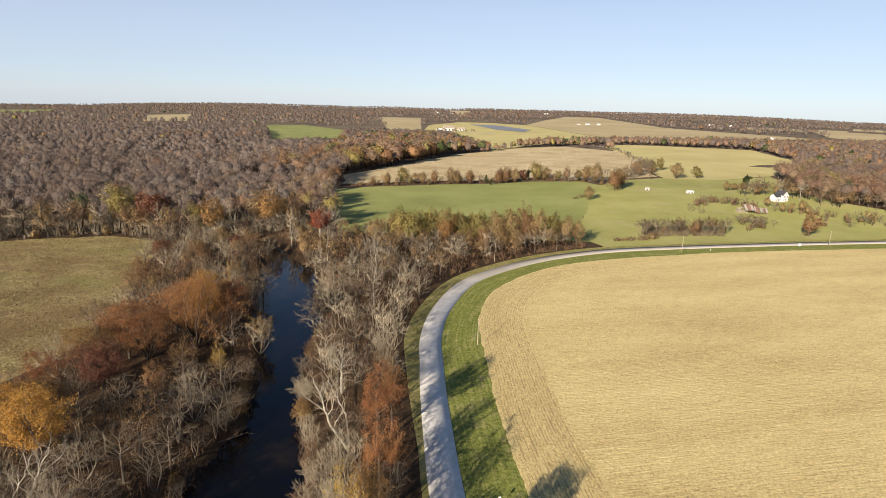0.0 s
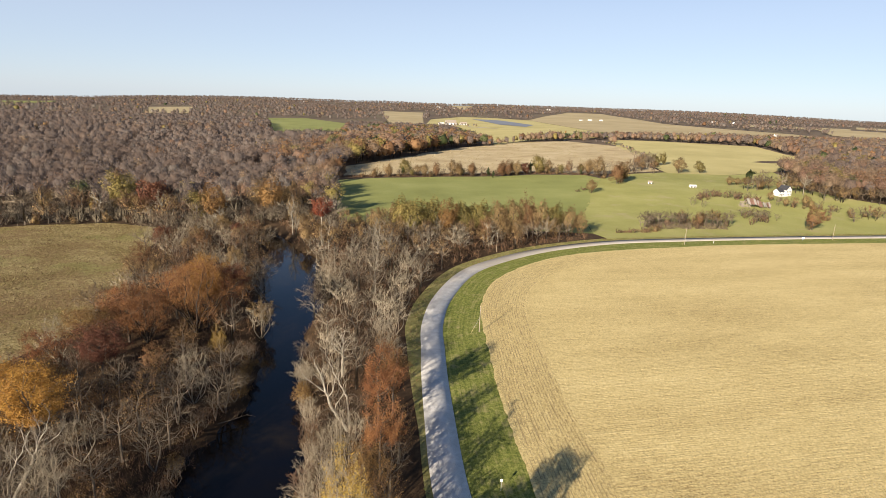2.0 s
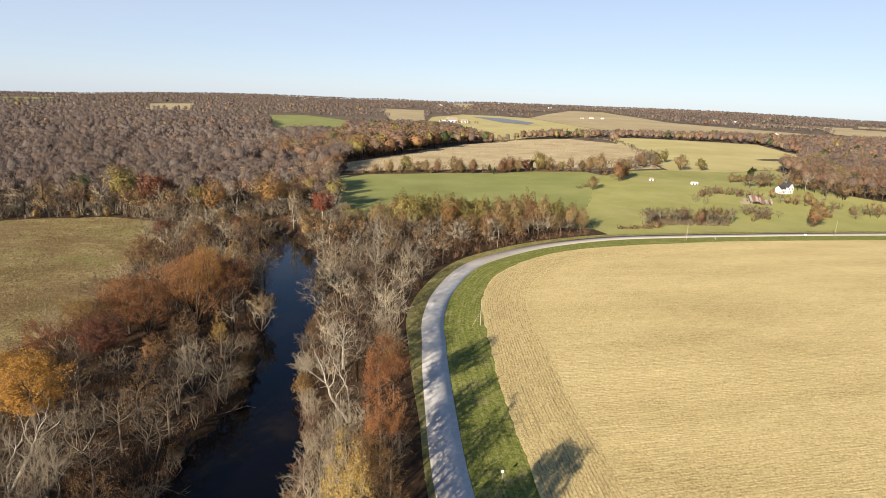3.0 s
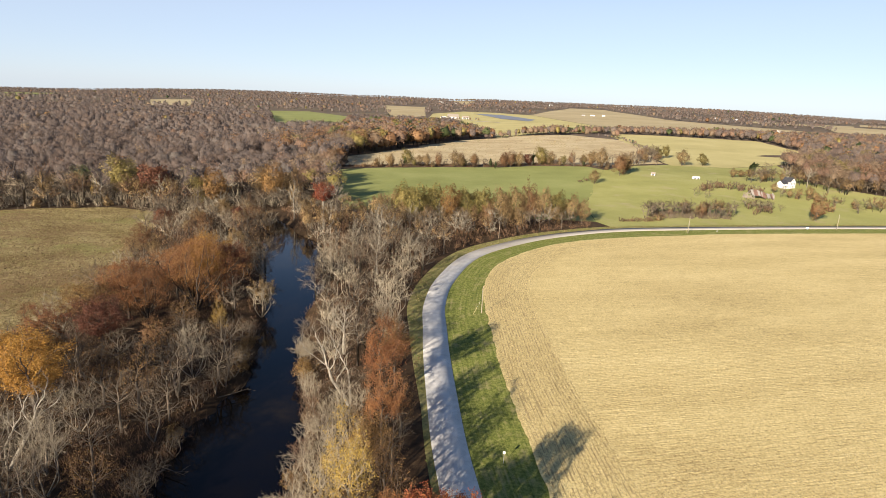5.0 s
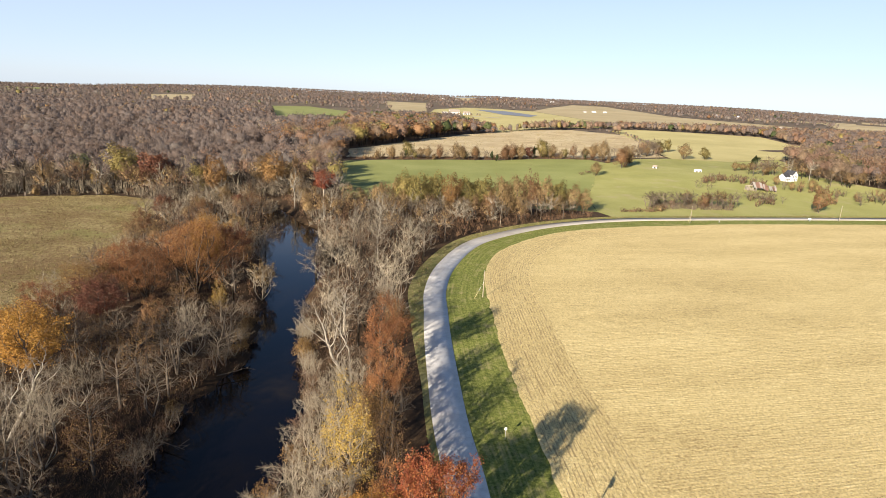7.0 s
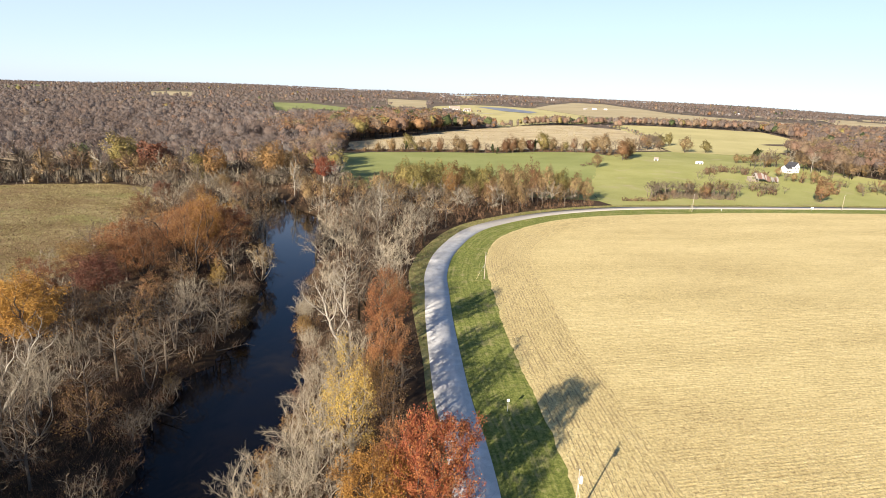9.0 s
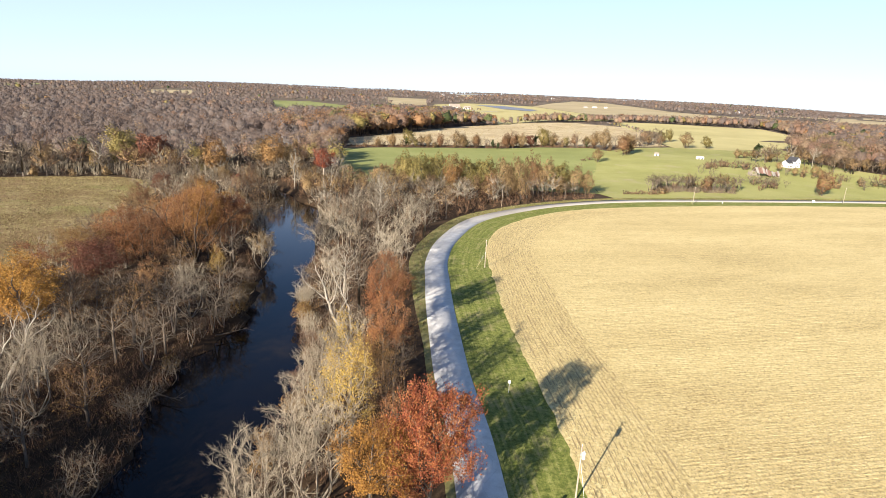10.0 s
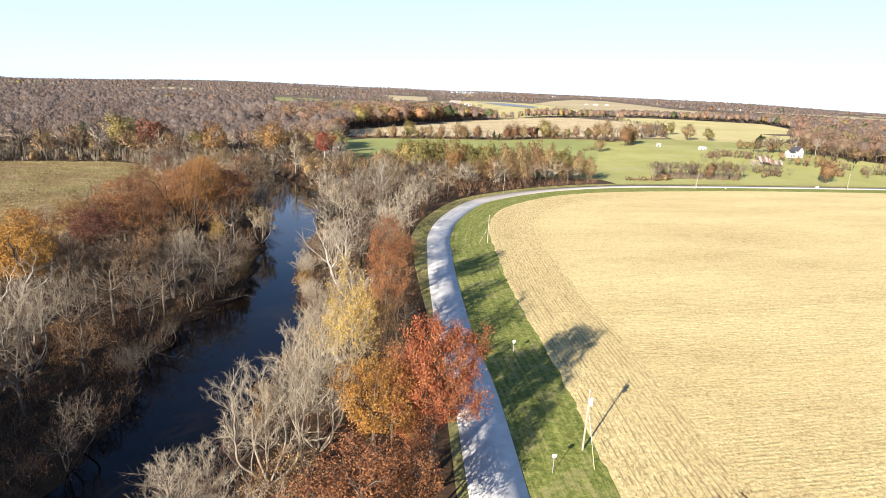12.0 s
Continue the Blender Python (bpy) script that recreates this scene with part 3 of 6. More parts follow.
def frusta(seg, sides):
    """Tapered tubes from rows of (start, end, first radius, last radius)."""
    seg = np.asarray(seg, float)
    a, b, r0, r1 = seg[:, 0:3], seg[:, 3:6], seg[:, 6], seg[:, 7]
    axis = unit(b - a)
    ref = np.where(np.abs(axis[:, 2:3]) > 0.9, np.array([[1.0, 0, 0]]), np.array([[0, 0, 1.0]]))
    u = unit(np.cross(axis, ref))
    w = np.cross(axis, u)
    ang = np.arange(sides) * 2 * np.pi / sides
    ring = u[:, None, :] * np.cos(ang)[None, :, None] + w[:, None, :] * np.sin(ang)[None, :, None]
    v = np.concatenate((a[:, None] + ring * r0[:, None, None], b[:, None] + ring * r1[:, None, None]), axis=1).reshape(-1, 3)
    k = np.arange(sides)
    j = (k + 1) % sides
    quad = np.vstack((np.column_stack((k, j, j + sides)), np.column_stack((k, j + sides, k + sides))))
    return v, (quad[None] + (np.arange(len(seg)) * 2 * sides)[:, None, None]).reshape(-1, 3)


def slivers(a, b, width, rng):
    """Fine twigs: one thin triangle each."""
    side = unit(np.cross(b - a, rng.normal(size=a.shape))) * (np.broadcast_to(width, len(a)) / 2)[:, None]
    v = np.stack((a - side, a + side, b), axis=1).reshape(-1, 3)
    return v, np.arange(len(v)).reshape(-1, 3)


def leaflets(c, size, rng, flat=0.0, single=False):
    """Leaf clumps: one folded kite of two triangles each."""
    n = len(c)
    d = unit(rng.normal(size=(n, 3)) * np.array((1, 1, 1 - flat)))
    s = unit(np.cross(d, rng.normal(size=(n, 3))))
    size = (np.broadcast_to(size, n) * rng.uniform(0.6, 1.3, n))[:, None]
    up = unit(np.cross(d, s)) * size * 0.18
    if single:
        v = np.stack((c - d * size * 0.5, c + s * size * 0.5 + up, c + d * size * 0.5), axis=1).reshape(-1, 3)
        return v, np.arange(len(v)).reshape(-1, 3)
    v = np.stack((c - d * size * 0.5, c + s * size * 0.36 + up, c + d * size * 0.5, c - s * size * 0.36 + up), axis=1).reshape(-1, 3)
    k = np.arange(n)[:, None] * 4
    return v, np.vstack((k + np.array([[0, 1, 2]]), k + np.array([[0, 2, 3]])))


def join(*meshes):
    vs, ts, at = [], [], 0
    for v, t in meshes:
        vs.append(v)
        ts.append(t + at)
        at += len(v)
    return np.vstack(vs), np.vstack(ts)


def bend(d, angle, rng):
    s = unit(np.cross(d, rng.normal(size=3)))
    return unit(d * np.cos(angle) + s * np.sin(angle))


def branch(start, d, length, r0, r1, steps, wobble, lift, rng):
    """The segments of one crooked branch."""
    out, p, dd = [], np.array(start, float), np.array(d, float)
    for k in range(steps):
        dd = unit(dd + rng.normal(0, wobble, 3) + np.array((0, 0, lift)))
        q = p + dd * length / steps
        f0, f1 = k / steps, (k + 1) / steps
        out.append((*p, *q, r0 + (r1 - r0) * f0, r0 + (r1 - r0) * f1))
        p = q
    return out


def along(segs, f):
    """The place, way and radius at the share f of a branch."""
    k = min(len(segs) - 1, int(f * len(segs)))
    s, u = segs[k], f * len(segs) - k
    a, b = np.array(s[0:3]), np.array(s[3:6])
    return a + (b - a) * u, unit(b - a), s[6] + (s[7] - s[6]) * u


def envelope(d, lobes):
    """How far the crown's lumpy outline reaches in each direction, as a share of its full size."""
    near = (d[:, None, :] * lobes[None]).sum(axis=2)
    return 0.50 + 0.54 * np.exp(-(1 - near.max(axis=1)) * 8)


def crown_points(rng, count, height, radius, clear, lobes, shift, conic, shell=0.38):
    """Random places within the lumpy crown."""
    d = unit(rng.normal(size=(count, 3)))
    base = height * clear
    hc = (height - base) / 2
    u = rng.uniform(0, 1, (count, 1)) ** shell
    p = d * u * envelope(d, lobes)[:, None] * np.array((radius, radius, hc))
    low = p[:, 2] < 0
    p[low, 2] *= 0.85
    p[:, 2] += base + hc
    f = np.clip((p[:, 2] - base) / (height - base), 0, 1)
    if conic:
        p[:, :2] *= (1.15 * (1 - f) ** 0.8 + 0.06)[:, None]
    p[:, :2] += np.outer(f ** 0.7, shift)
    return p


def skeleton_of(rng, height, radius, girth, points, step, clear=0.3, stems=1, shift=(0, 0), conic=False, least=0.016):
    """A tree grown branch by branch towards the light within its crown: rows of limbs (start, end, first radius, last radius), its twig ends, and the crown's lobes."""
    lobes = unit(rng.normal(size=(9, 3)) + np.array((0, 0, 0.45)))
    P = crown_points(rng, points, height, radius, clear, lobes, shift, conic)
    nodes, parent = [], []
    turn = rng.uniform(0, 6.28)
    for s in range(stems):
        a = turn + s * 6.283 / stems
        root = np.array((math.cos(a), math.sin(a), 0.0)) * (girth * 0.8 * (stems > 1))
        top = np.array((math.cos(a) * radius * (0.42 if stems < 6 else rng.uniform(0.15, 0.62)) * (stems > 1) + shift[0] * 0.3, math.sin(a) * radius * 0.42 * (stems > 1) + shift[1] * 0.3, height * (clear + (0.22 if stems == 1 else 0.08 if stems < 6 else 0.32))))
        n = max(2, int(np.linalg.norm(top - root) / step))
        last = -1
        for k in range(n + 1):
            f = k / n
            p = root + (top - root) * np.array((f ** 1.4, f ** 1.4, f)) + (rng.normal(0, 0.06 * step, 3) if k else np.array((0, 0, -0.3)))
            nodes.append(p)
            parent.append(last)
            last = len(nodes) - 1
    kids = [0] * len(nodes)
    for k in parent:
        if k >= 0:
            kids[k] += 1
    dist, near = np.full(len(P), 1e9), np.zeros(len(P), int)
    fresh = 0
    reach = radius * 0.9 + step
    for _ in range(70):
        N = np.array(nodes[fresh:])
        d = np.linalg.norm(P[:, None] - N[None], axis=2)
        m = d.min(axis=1)
        closer = m < dist
        near[closer] = d.argmin(axis=1)[closer] + fresh
        dist[closer] = m[closer]
        keep = dist > step * 1.05
        P, dist, near = P[keep], dist[keep], near[keep]
        if len(P) < 4:
            break
        pull = dist < reach
        if not pull.any():
            pull[:] = True
        fresh = len(nodes)
        A = np.array(nodes)
        way = np.zeros((fresh, 3))
        np.add.at(way, near[pull], unit(P[pull] - A[near[pull]]))
        for k in np.unique(near[pull]):
            if kids[k] > 3:
                continue
            run = unit(A[k] - A[parent[k]]) if parent[k] >= 0 else np.zeros(3)
            out = unit(unit(way[k]) + (0.75 if kids[k] == 0 else 0.35) * run + rng.normal(0, 0.07, 3) + np.array((0, 0, 0.08)))
            nodes.append(A[k] + out * step * rng.uniform(0.85, 1.15))
            parent.append(int(k))
            kids[k] += 1
            kids.append(0)
        if len(nodes) == fresh:
            break
    n = len(nodes)
    A, par = np.array(nodes), np.array(parent)
    held = np.zeros(n)
    np.add.at(held, par[par >= 0], 1)
    free = np.flatnonzero((par >= 0) & (held > 0))
    for _ in range(5):                        # branches straighten as they thicken
        mean = np.zeros((n, 3))
        np.add.at(mean, par[par >= 0], A[par >= 0])
        A[free] = 0.4 * A[free] + 0.3 * A[par[free]] + 0.3 * mean[free] / held[free][:, None]
    load = np.zeros(n)
    for k in range(n - 1, -1, -1):
        load[k] = max(load[k], 1.0)
        if par[k] >= 0:
            load[par[k]] += load[k]
    thick = least + (girth - least) * (np.maximum(load - 1, 0) / max(1.0, load.max() - 1)) ** 0.60
    c = np.flatnonzero(par >= 0)
    r0 = np.minimum(thick[par[c]], thick[c] * 1.25)
    first = np.flatnonzero(par[par[c]] < 0)
    r0[first] = thick[par[c[first]]] * 1.3
    segs = np.column_stack((A[par[c]], A[c], r0, thick[c]))
    ends = c[load[c] < 3.5]
    return segs, np.column_stack((A[par[ends]], A[ends])), lobes


def rounded(v, t, height, radius, soft):
    """Turns the pieces outwards, and gives normals between their own and those of the whole crown's round form."""
    n = np.zeros_like(v)
    f = unit(np.cross(v[t[:, 1]] - v[t[:, 0]], v[t[:, 2]] - v[t[:, 0]]))
    out = unit((v - np.array((0, 0, height * 0.5))) / np.array((radius, radius, height * 0.5)) + np.array((0, 0, 0.15)))
    inward = (f * out[t[:, 0]]).sum(axis=1) < 0
    f[inward] *= -1
    t[inward] = t[inward][:, ::-1]
    for k in range(3):
        n[t[:, k]] = f
    return unit(n * (1 - soft) + out * soft)


def tree_thing(name, label, seed, height, radius, girth=0.3, bark=None, twig=None, leaf=None, points=420, step=0.8, twigs=4, hairs=2, hair=0.022, leaves=0, size=0.3,
               clear=0.25, stems=1, sides=5, soft=0.3, full=0.0, shift=(0, 0), conic=False, least=0.018, category="tree"):
    """A tree at the origin: an empty over its trunk and its crown."""
    rng = np.random.default_rng(seed)
    segs, ends, lobes = skeleton_of(rng, height, radius, girth, points, step, clear, stems, shift, conic, least)
    top = new(name)
    tagged(top, label, category)
    stout = segs[:, 7] > least * 3
    made = [frusta(segs[stout], sides)]
    if (~stout).any():
        made.append(frusta(segs[~stout], 3))
    v, t = join(*made)
    raw = [(v, t, np.zeros(len(t), np.int32), [bark or BARK])]
    part("trunk", mesh_np("trunk", v, t, raw[0][3], smooth=True), None, top)
    # twigs at the ends of the branches, and finer ones on those
    k = np.repeat(np.arange(len(ends)), twigs)
    a0, b0 = ends[k, :3], ends[k, 3:]
    way0 = unit(b0 - a0)
    a = a0 + (b0 - a0) * rng.uniform(0.1, 1.0, (len(k), 1))
    b = a + unit(way0 + rng.normal(0, 0.38, a.shape) + np.array((0, 0, 0.14))) * step * rng.uniform(0.8, 1.9, (len(k), 1))
    pieces = [slivers(a, b, hair * 1.5, rng)]
    if hairs:
        k = np.repeat(np.arange(len(a)), hairs)
        base = a[k] + (b - a)[k] * rng.uniform(0.2, 1, (len(k), 1))
        way = unit(unit((b - a)[k]) + rng.normal(0, 0.5, (len(k), 3)) + np.array((0, 0, 0.12)))
        pieces.append(slivers(base, base + way * step * rng.uniform(0.4, 0.9, (len(k), 1)), hair, rng))
    n_twig = sum(len(p[1]) for p in pieces)
    if leaves:
        k = rng.permutation(len(a))[:max(1, int(len(a) * 0.5))][rng.integers(0, max(1, int(len(a) * 0.5)), leaves)]
        c = a[k] + (b - a)[k] * rng.uniform(0.2, 1.15, (leaves, 1)) + rng.normal(0, 0.2 + 0.12 * step, (leaves, 3))
        if full:                              # leaf masses on the lit outside of the crown
            m = rng.uniform(0, 1, leaves) < full
            c[m] = crown_points(rng, int(m.sum()), height, radius, clear, lobes, shift, conic, 0.16)
        pieces.append(leaflets(c, size, rng, single=sides > 4))
    v, t = join(*pieces)
    index = np.zeros(len(t), np.int32)
    index[n_twig:] = 1
    raw.append((v, t, index, [twig or TWIG, LEAF[leaf] if leaf else TWIG]))
    normals = rounded(v, t, height, radius, soft) if soft else None
    part("crown", mesh_np("crown", v, t, raw[1][3], index, normals=normals), None, top)
    return top, raw


class Kind:
    """A kind of tree: built once, then copied to each place."""
    made = {}

    def __init__(self, key, **spec):
        self.spec, self.first, self.raw, self.h, self.r = spec, None, None, spec["height"], spec["radius"]
        Kind.made[key] = self

    def put(self, x, y, height=None, radius=None, turn=None, rng=None, group="", label=""):
        rng = rng or np.random.default_rng(int(abs(x * 31 + y * 17)) + 5)
        sz = (height or self.h) / self.h
        sr = (radius or self.r * sz) / self.r
        turn = rng.uniform(0, 360) if turn is None else turn
        m = pose(x, y, float(ground_z(x, y)) - 0.05, 0, 0, turn) @ Matrix.Diagonal((sr, sr, sz, 1))
        if self.first is None:
            self.first, self.raw = tree_thing(**self.spec)
            self.first.matrix_basis = m
            ob = self.first
        else:
            base = self.first
            keep = base.matrix_basis.copy()
            base.matrix_basis = Matrix.Identity(4)
            ob = copy_thing(base, Matrix.Identity(4))
            base.matrix_basis = keep
            ob.matrix_basis = m
        return tagged(ob, label, group=group)


def kinds(tag, level):
    """The same kinds at three finenesses: near (0), between (1) and far (2)."""
    base = (dict(points=600, step=0.80, twigs=4, hairs=2, hair=0.022, sides=5, soft=0.20, least=0.018),
            dict(points=230, step=1.15, twigs=4, hairs=2, hair=0.045, sides=4, soft=0.40, least=0.020),
            dict(points=110, step=1.5, twigs=4, hairs=1, hair=0.10, sides=3, soft=0.50, least=0.05))[level]
    nl = (2.1, 0.55, 0.55)[level]
    ls = (0.25, 0.44, 0.56)[level]

    def k(key, **more):
        spec = {**base, **more}
        spec["points"] = int(base["points"] * more.get("points", 1.0))
        spec["step"] = base["step"] * more.get("step", 1.0)
        if more.get("leaf"):
            spec["hairs"] = 0 if key != "tinged" else spec["hairs"]
            spec["points"] = int(spec["points"] * 0.8)
            spec.setdefault("size", ls)
            spec["leaves"] = int(more["leaves"] * nl)
            if level == 2 and key not in ("tinged", "bush", "cedar"):
                spec["clear"], spec["full"], spec["twigs"], spec["hair"] = -0.08, 0.75, 2, 0.035
            # farther kinds take the leaf colours muted for haze
            if level and more["leaf"] in ("rust", "brown", "orange", "olive"):
                spec["leaf"] = "dry_" + more["leaf"]
        Kind(tag + key, **spec)
    k("bare_a", name="bare_tree", label="leafless grey-brown hardwood tree on the creek bank", seed=11, height=14, radius=6.4, clear=0.22, girth=0.26, bark=BARK_MID)
    k("bare_b", name="bare_tree", label="leafless grey spreading tree with fine twigs", seed=12, height=13, radius=7.0, clear=0.16, stems=2, girth=0.24, bark=BARK_MID)
    k("bare_c", name="bare_tree", label="leafless tall slender grey-brown tree", seed=13, height=17, radius=5.0, clear=0.25, twig=TWIG_BROWN)
    k("pale", name="bare_tree", label="leafless pale-barked tree with whitish branches", seed=14, height=17, radius=6.2, bark=BARK_PALE, twig=TWIG_PALE, girth=0.34, clear=0.2, hairs=1)
    k("pale_b", name="bare_tree", label="leafless pale grey tree with a dense brush of twigs", seed=24, height=14, radius=5.8, twig=TWIG_PALE, bark=BARK_FAN, girth=0.22, clear=0.15)
    k("fan", name="bare_tree", label="leafless warm-grey tree with a wide dome of fine twigs", seed=34, height=14, radius=7.0, twig=TWIG_FAN, bark=BARK_FAN, girth=0.15, clear=0.08, stems=5, points=1.6, twigs=5, hairs=2 if level else 5)
    k("sycamore", name="sycamore_tree", label="leafless white-limbed sycamore leaning over the creek", seed=37, height=20, radius=6.5, bark=BARK_PALE, twig=TWIG, girth=0.36, clear=0.22, stems=2, shift=(-6.5, -1.0), step=1.25, hairs=1, least=0.024 if not level else 0.04)
    k("tinged", name="bare_tree", label="nearly bare tree holding a few dry brown leaves", seed=26, height=13, radius=5.8, clear=0.15, leaf="brown", leaves=700, twig=TWIG_BROWN)
    k("red", name="red_oak_tree", label="oak in red and orange autumn leaf beside the road", seed=15, height=20, radius=7.2, leaf="red", leaves=14000, girth=0.4, clear=0.06, full=0.2)
    k("rust", name="rust_tree", label="hardwood tree in rust-brown autumn leaf", seed=16, height=17, radius=6.2, leaf="rust", leaves=4300, twig=TWIG_BROWN, clear=0.14, full=0.12)
    k("broad", name="rust_tree", label="broad many-stemmed tree in rust-red leaf", seed=27, height=19, radius=9.5, leaf="copper", leaves=11000, size=ls * 0.85, bark=BARK_DARK, twig=TWIG_BROWN, clear=0.02, stems=11, girth=0.20, full=0.25, points=1.6)
    k("brown", name="brown_oak_tree", label="oak holding dry brown leaves", seed=17, height=17, radius=6.2, leaf="brown", leaves=4200, twig=TWIG_BROWN, clear=0.15, full=0.3)
    k("orange", name="orange_tree", label="hardwood tree in orange autumn leaf", seed=18, height=18, radius=6.0, leaf="orange", leaves=6500, clear=0.18, full=0.3)
    k("yellow", name="yellow_tree", label="tree with thin golden-yellow autumn leaf", seed=19, height=20, radius=5.2, leaf="yellow", size=ls * 0.85, leaves=3000, clear=0.2, bark=BARK_FAN, twig=TWIG_FAN, full=0.1)
    k("olive", name="olive_tree", label="tree in olive-gold autumn leaf", seed=20, height=18, radius=5.6, leaf="olive", leaves=5200, clear=0.15, full=0.3)
    k("maroon", name="maroon_tree", label="tree in dark maroon autumn leaf", seed=21, height=14, radius=6.0, leaf="maroon", leaves=6500, clear=0.12, twig=TWIG_BROWN, full=0.3)
    k("cedar", name="cedar_tree", label="dark narrow evergreen cedar", seed=22, height=10, radius=2.4, leaf="green", leaves=3200, clear=0.04, conic=True, points=0.5, full=0.6)
    k("shrub", name="bare_shrub", label="leafless brown brush under the trees", seed=23, height=4.5, radius=2.8, girth=0.05, stems=4, clear=0.1, points=0.35, step=0.55, twig=TWIG_BROWN, sides=3, category="shrub")
    k("bush", name="rusty_shrub", label="low shrub with a few rusty leaves", seed=25, height=3.6, radius=2.6, girth=0.05, stems=4, clear=0.08, points=0.3, step=0.55, leaf="brown", leaves=420, twig=TWIG, sides=3, category="shrub")


kinds("n_", 0)
kinds("m_", 2)
kinds("c_", 1)


def put(key, x, y, h=None, r=None, **more):
    return Kind.made[key].put(x, y, h, r, **more)


# the trees of the right bank, between creek and road
bank = "trees on the road bank"
put("n_red", -0.6, 58.5, 20.5, 6.3, turn=200, group=bank)
put("n_rust", -7.0, 43.5, 15, 6.8, group=bank, label="hardwood tree in copper-brown leaf by the road")
put("n_rust", -2.2, 47, 13, 5.0, group=bank)
put("n_orange", -7.2, 56.5, 16, 5.2, group=bank)
put("n_fan", -14.5, 62.0, 14.5, 7.2, group=bank)
put("n_fan", -18.5, 55.5, 14.5, 7.4, turn=75, group=bank)
put("n_fan", -26, 52, 9.5, 5.0, group=bank)
put("n_fan", -16, 96, 12.5, 5.0, group=bank)
put("n_fan", -14.6, 83, 12, 5.4, group=bank)
put("n_fan", -19, 83, 11, 5.6, turn=30, group=bank)
put("n_fan", -19.5, 96, 10, 4.6, group=bank)
put("n_bare_a", -23, 43, 12, 5.5, group=bank)
put("n_pale_b", -16, 40, 12, 5.0, group=bank)
put("n_yellow", -11.7, 69.5, 22, 5.6, group=bank)
put("n_fan", -17.5, 71, 13, 6.2, group=bank)
put("n_rust", -6.0, 65, 13, 4.6, group=bank)
put("n_tinged", -5.8, 73, 12, 4.4, group=bank)
put("n_bare_a", -7.6, 87, 12, 4.4, group=bank)
put("n_tinged", -7.2, 99, 12, 4.6, group=bank)
put("n_tinged", -8.0, 79, 13, 4.4, turn=70, group=bank)
put("n_brown", -11.5, 84, 14, 4.6, group=bank)
put("n_rust", -10.2, 95, 16, 5.6, group=bank)
put("n_rust", -12.4, 110.5, 19.5, 6.2, group=bank)
put("n_brown", -10, 118, 15.5, 4.6, group=bank)
put("n_tinged", -13, 131, 13, 5.0, group=bank)
put("n_fan", -14.5, 144, 12.5, 5.0, group=bank)
put("n_sycamore", -18.5, 110, 20, 6.5, turn=0, group=bank, label="leafless white-limbed sycamore leaning over the creek")
put("n_pale", -24, 134, 14.5, 6.5, turn=40, group=bank, label="leafless white-limbed sycamore leaning over the creek")
put("n_bare_a", -19, 104, 13, 5.0, group=bank)
put("n_bare_b", -18.5, 90, 12, 5.0, group=bank)
put("n_pale_b", -16.5, 150, 14, 5.0, group=bank)
# the trees of the left bank
left = "trees on the meadow bank"
put("n_broad", -70, 158, 25.5, 14.5, group=left)
put("n_broad", -80, 150, 19, 10.5, turn=120, group=left)
put("n_rust", -85, 150, 17.5, 8.0, group=left)
put("n_rust", -80, 168, 17, 7.5, group=left)
put("n_brown", -90, 140, 15, 7.0, group=left)
put("n_orange", -68, 162, 23, 6.8, group=left)
put("n_maroon", -63, 166, 20, 7.0, group=left)
put("n_bare_c", -60, 160, 16, 5.0, group=left)
put("n_maroon", -79, 127, 15, 7.6, group=left)
put("n_rust", -90, 124, 14, 7.0, group=left)
put("n_brown", -85, 114, 13, 6.5, group=left)
put("n_orange", -88, 108, 14, 6.5, group=left)
put("n_tinged", -66, 140, 11, 6.0, group=left)
put("n_orange", -71.5, 93.5, 21, 7.6, group=left)
put("n_orange", -80, 104, 15, 6.0, group=left)
put("n_sycamore", -70, 84, 16, 6.0, turn=200, group=left, label="leafless sycamore with whitish crooked limbs")
put("n_fan", -60, 78, 14, 6.0, group=left)
put("n_bare_b", -54, 110, 13.5, 6.8, group=left)
put("n_bare_b", -47, 117, 11.5, 6.2, group=left)
put("n_bare_a", -61, 112, 13, 5.5, group=left)
put("n_pale", -57, 176, 15, 4.6, group=left)
put("n_yellow", -55.5, 138, 11, 3.0, group=left)
put("n_bare_b", -50, 128, 11, 5.5, group=left)
put("n_bare_a", -60, 128, 12, 5.5, group=left)
put("n_bare_a", -69, 116, 12, 5.5, group=left)


for x, y, h, r, key in ((-56, 40, 12, 5.5, "n_bare_b"), (-60, 50, 13, 6, "n_bare_a"), (-54, 56, 11, 5, "n_bare_b"), (-62, 62, 13, 6, "n_tinged"), (-53, 66, 10.5, 5, "n_bare_a"), (-60, 72, 13, 6, "n_bare_b"),
                        (-51, 76, 9.5, 5, "n_tinged"), (-56, 84, 12, 5.5, "n_bare_a"), (-66, 76, 14, 6, "n_bare_b"), (-51, 94, 10.5, 5.5, "n_bare_b"), (-58, 96, 13, 6, "n_bare_a"), (-66, 66, 13, 6, "n_bare_a"),
                        (-52, 102, 12, 5.5, "n_bare_a"), (-68, 54, 13, 6, "n_bare_b"), (-49, 48, 9, 4.5, "n_bare_a"), (-47, 36, 9, 4.5, "n_bare_b")):
    put(key, x, y, h, r, group=left)


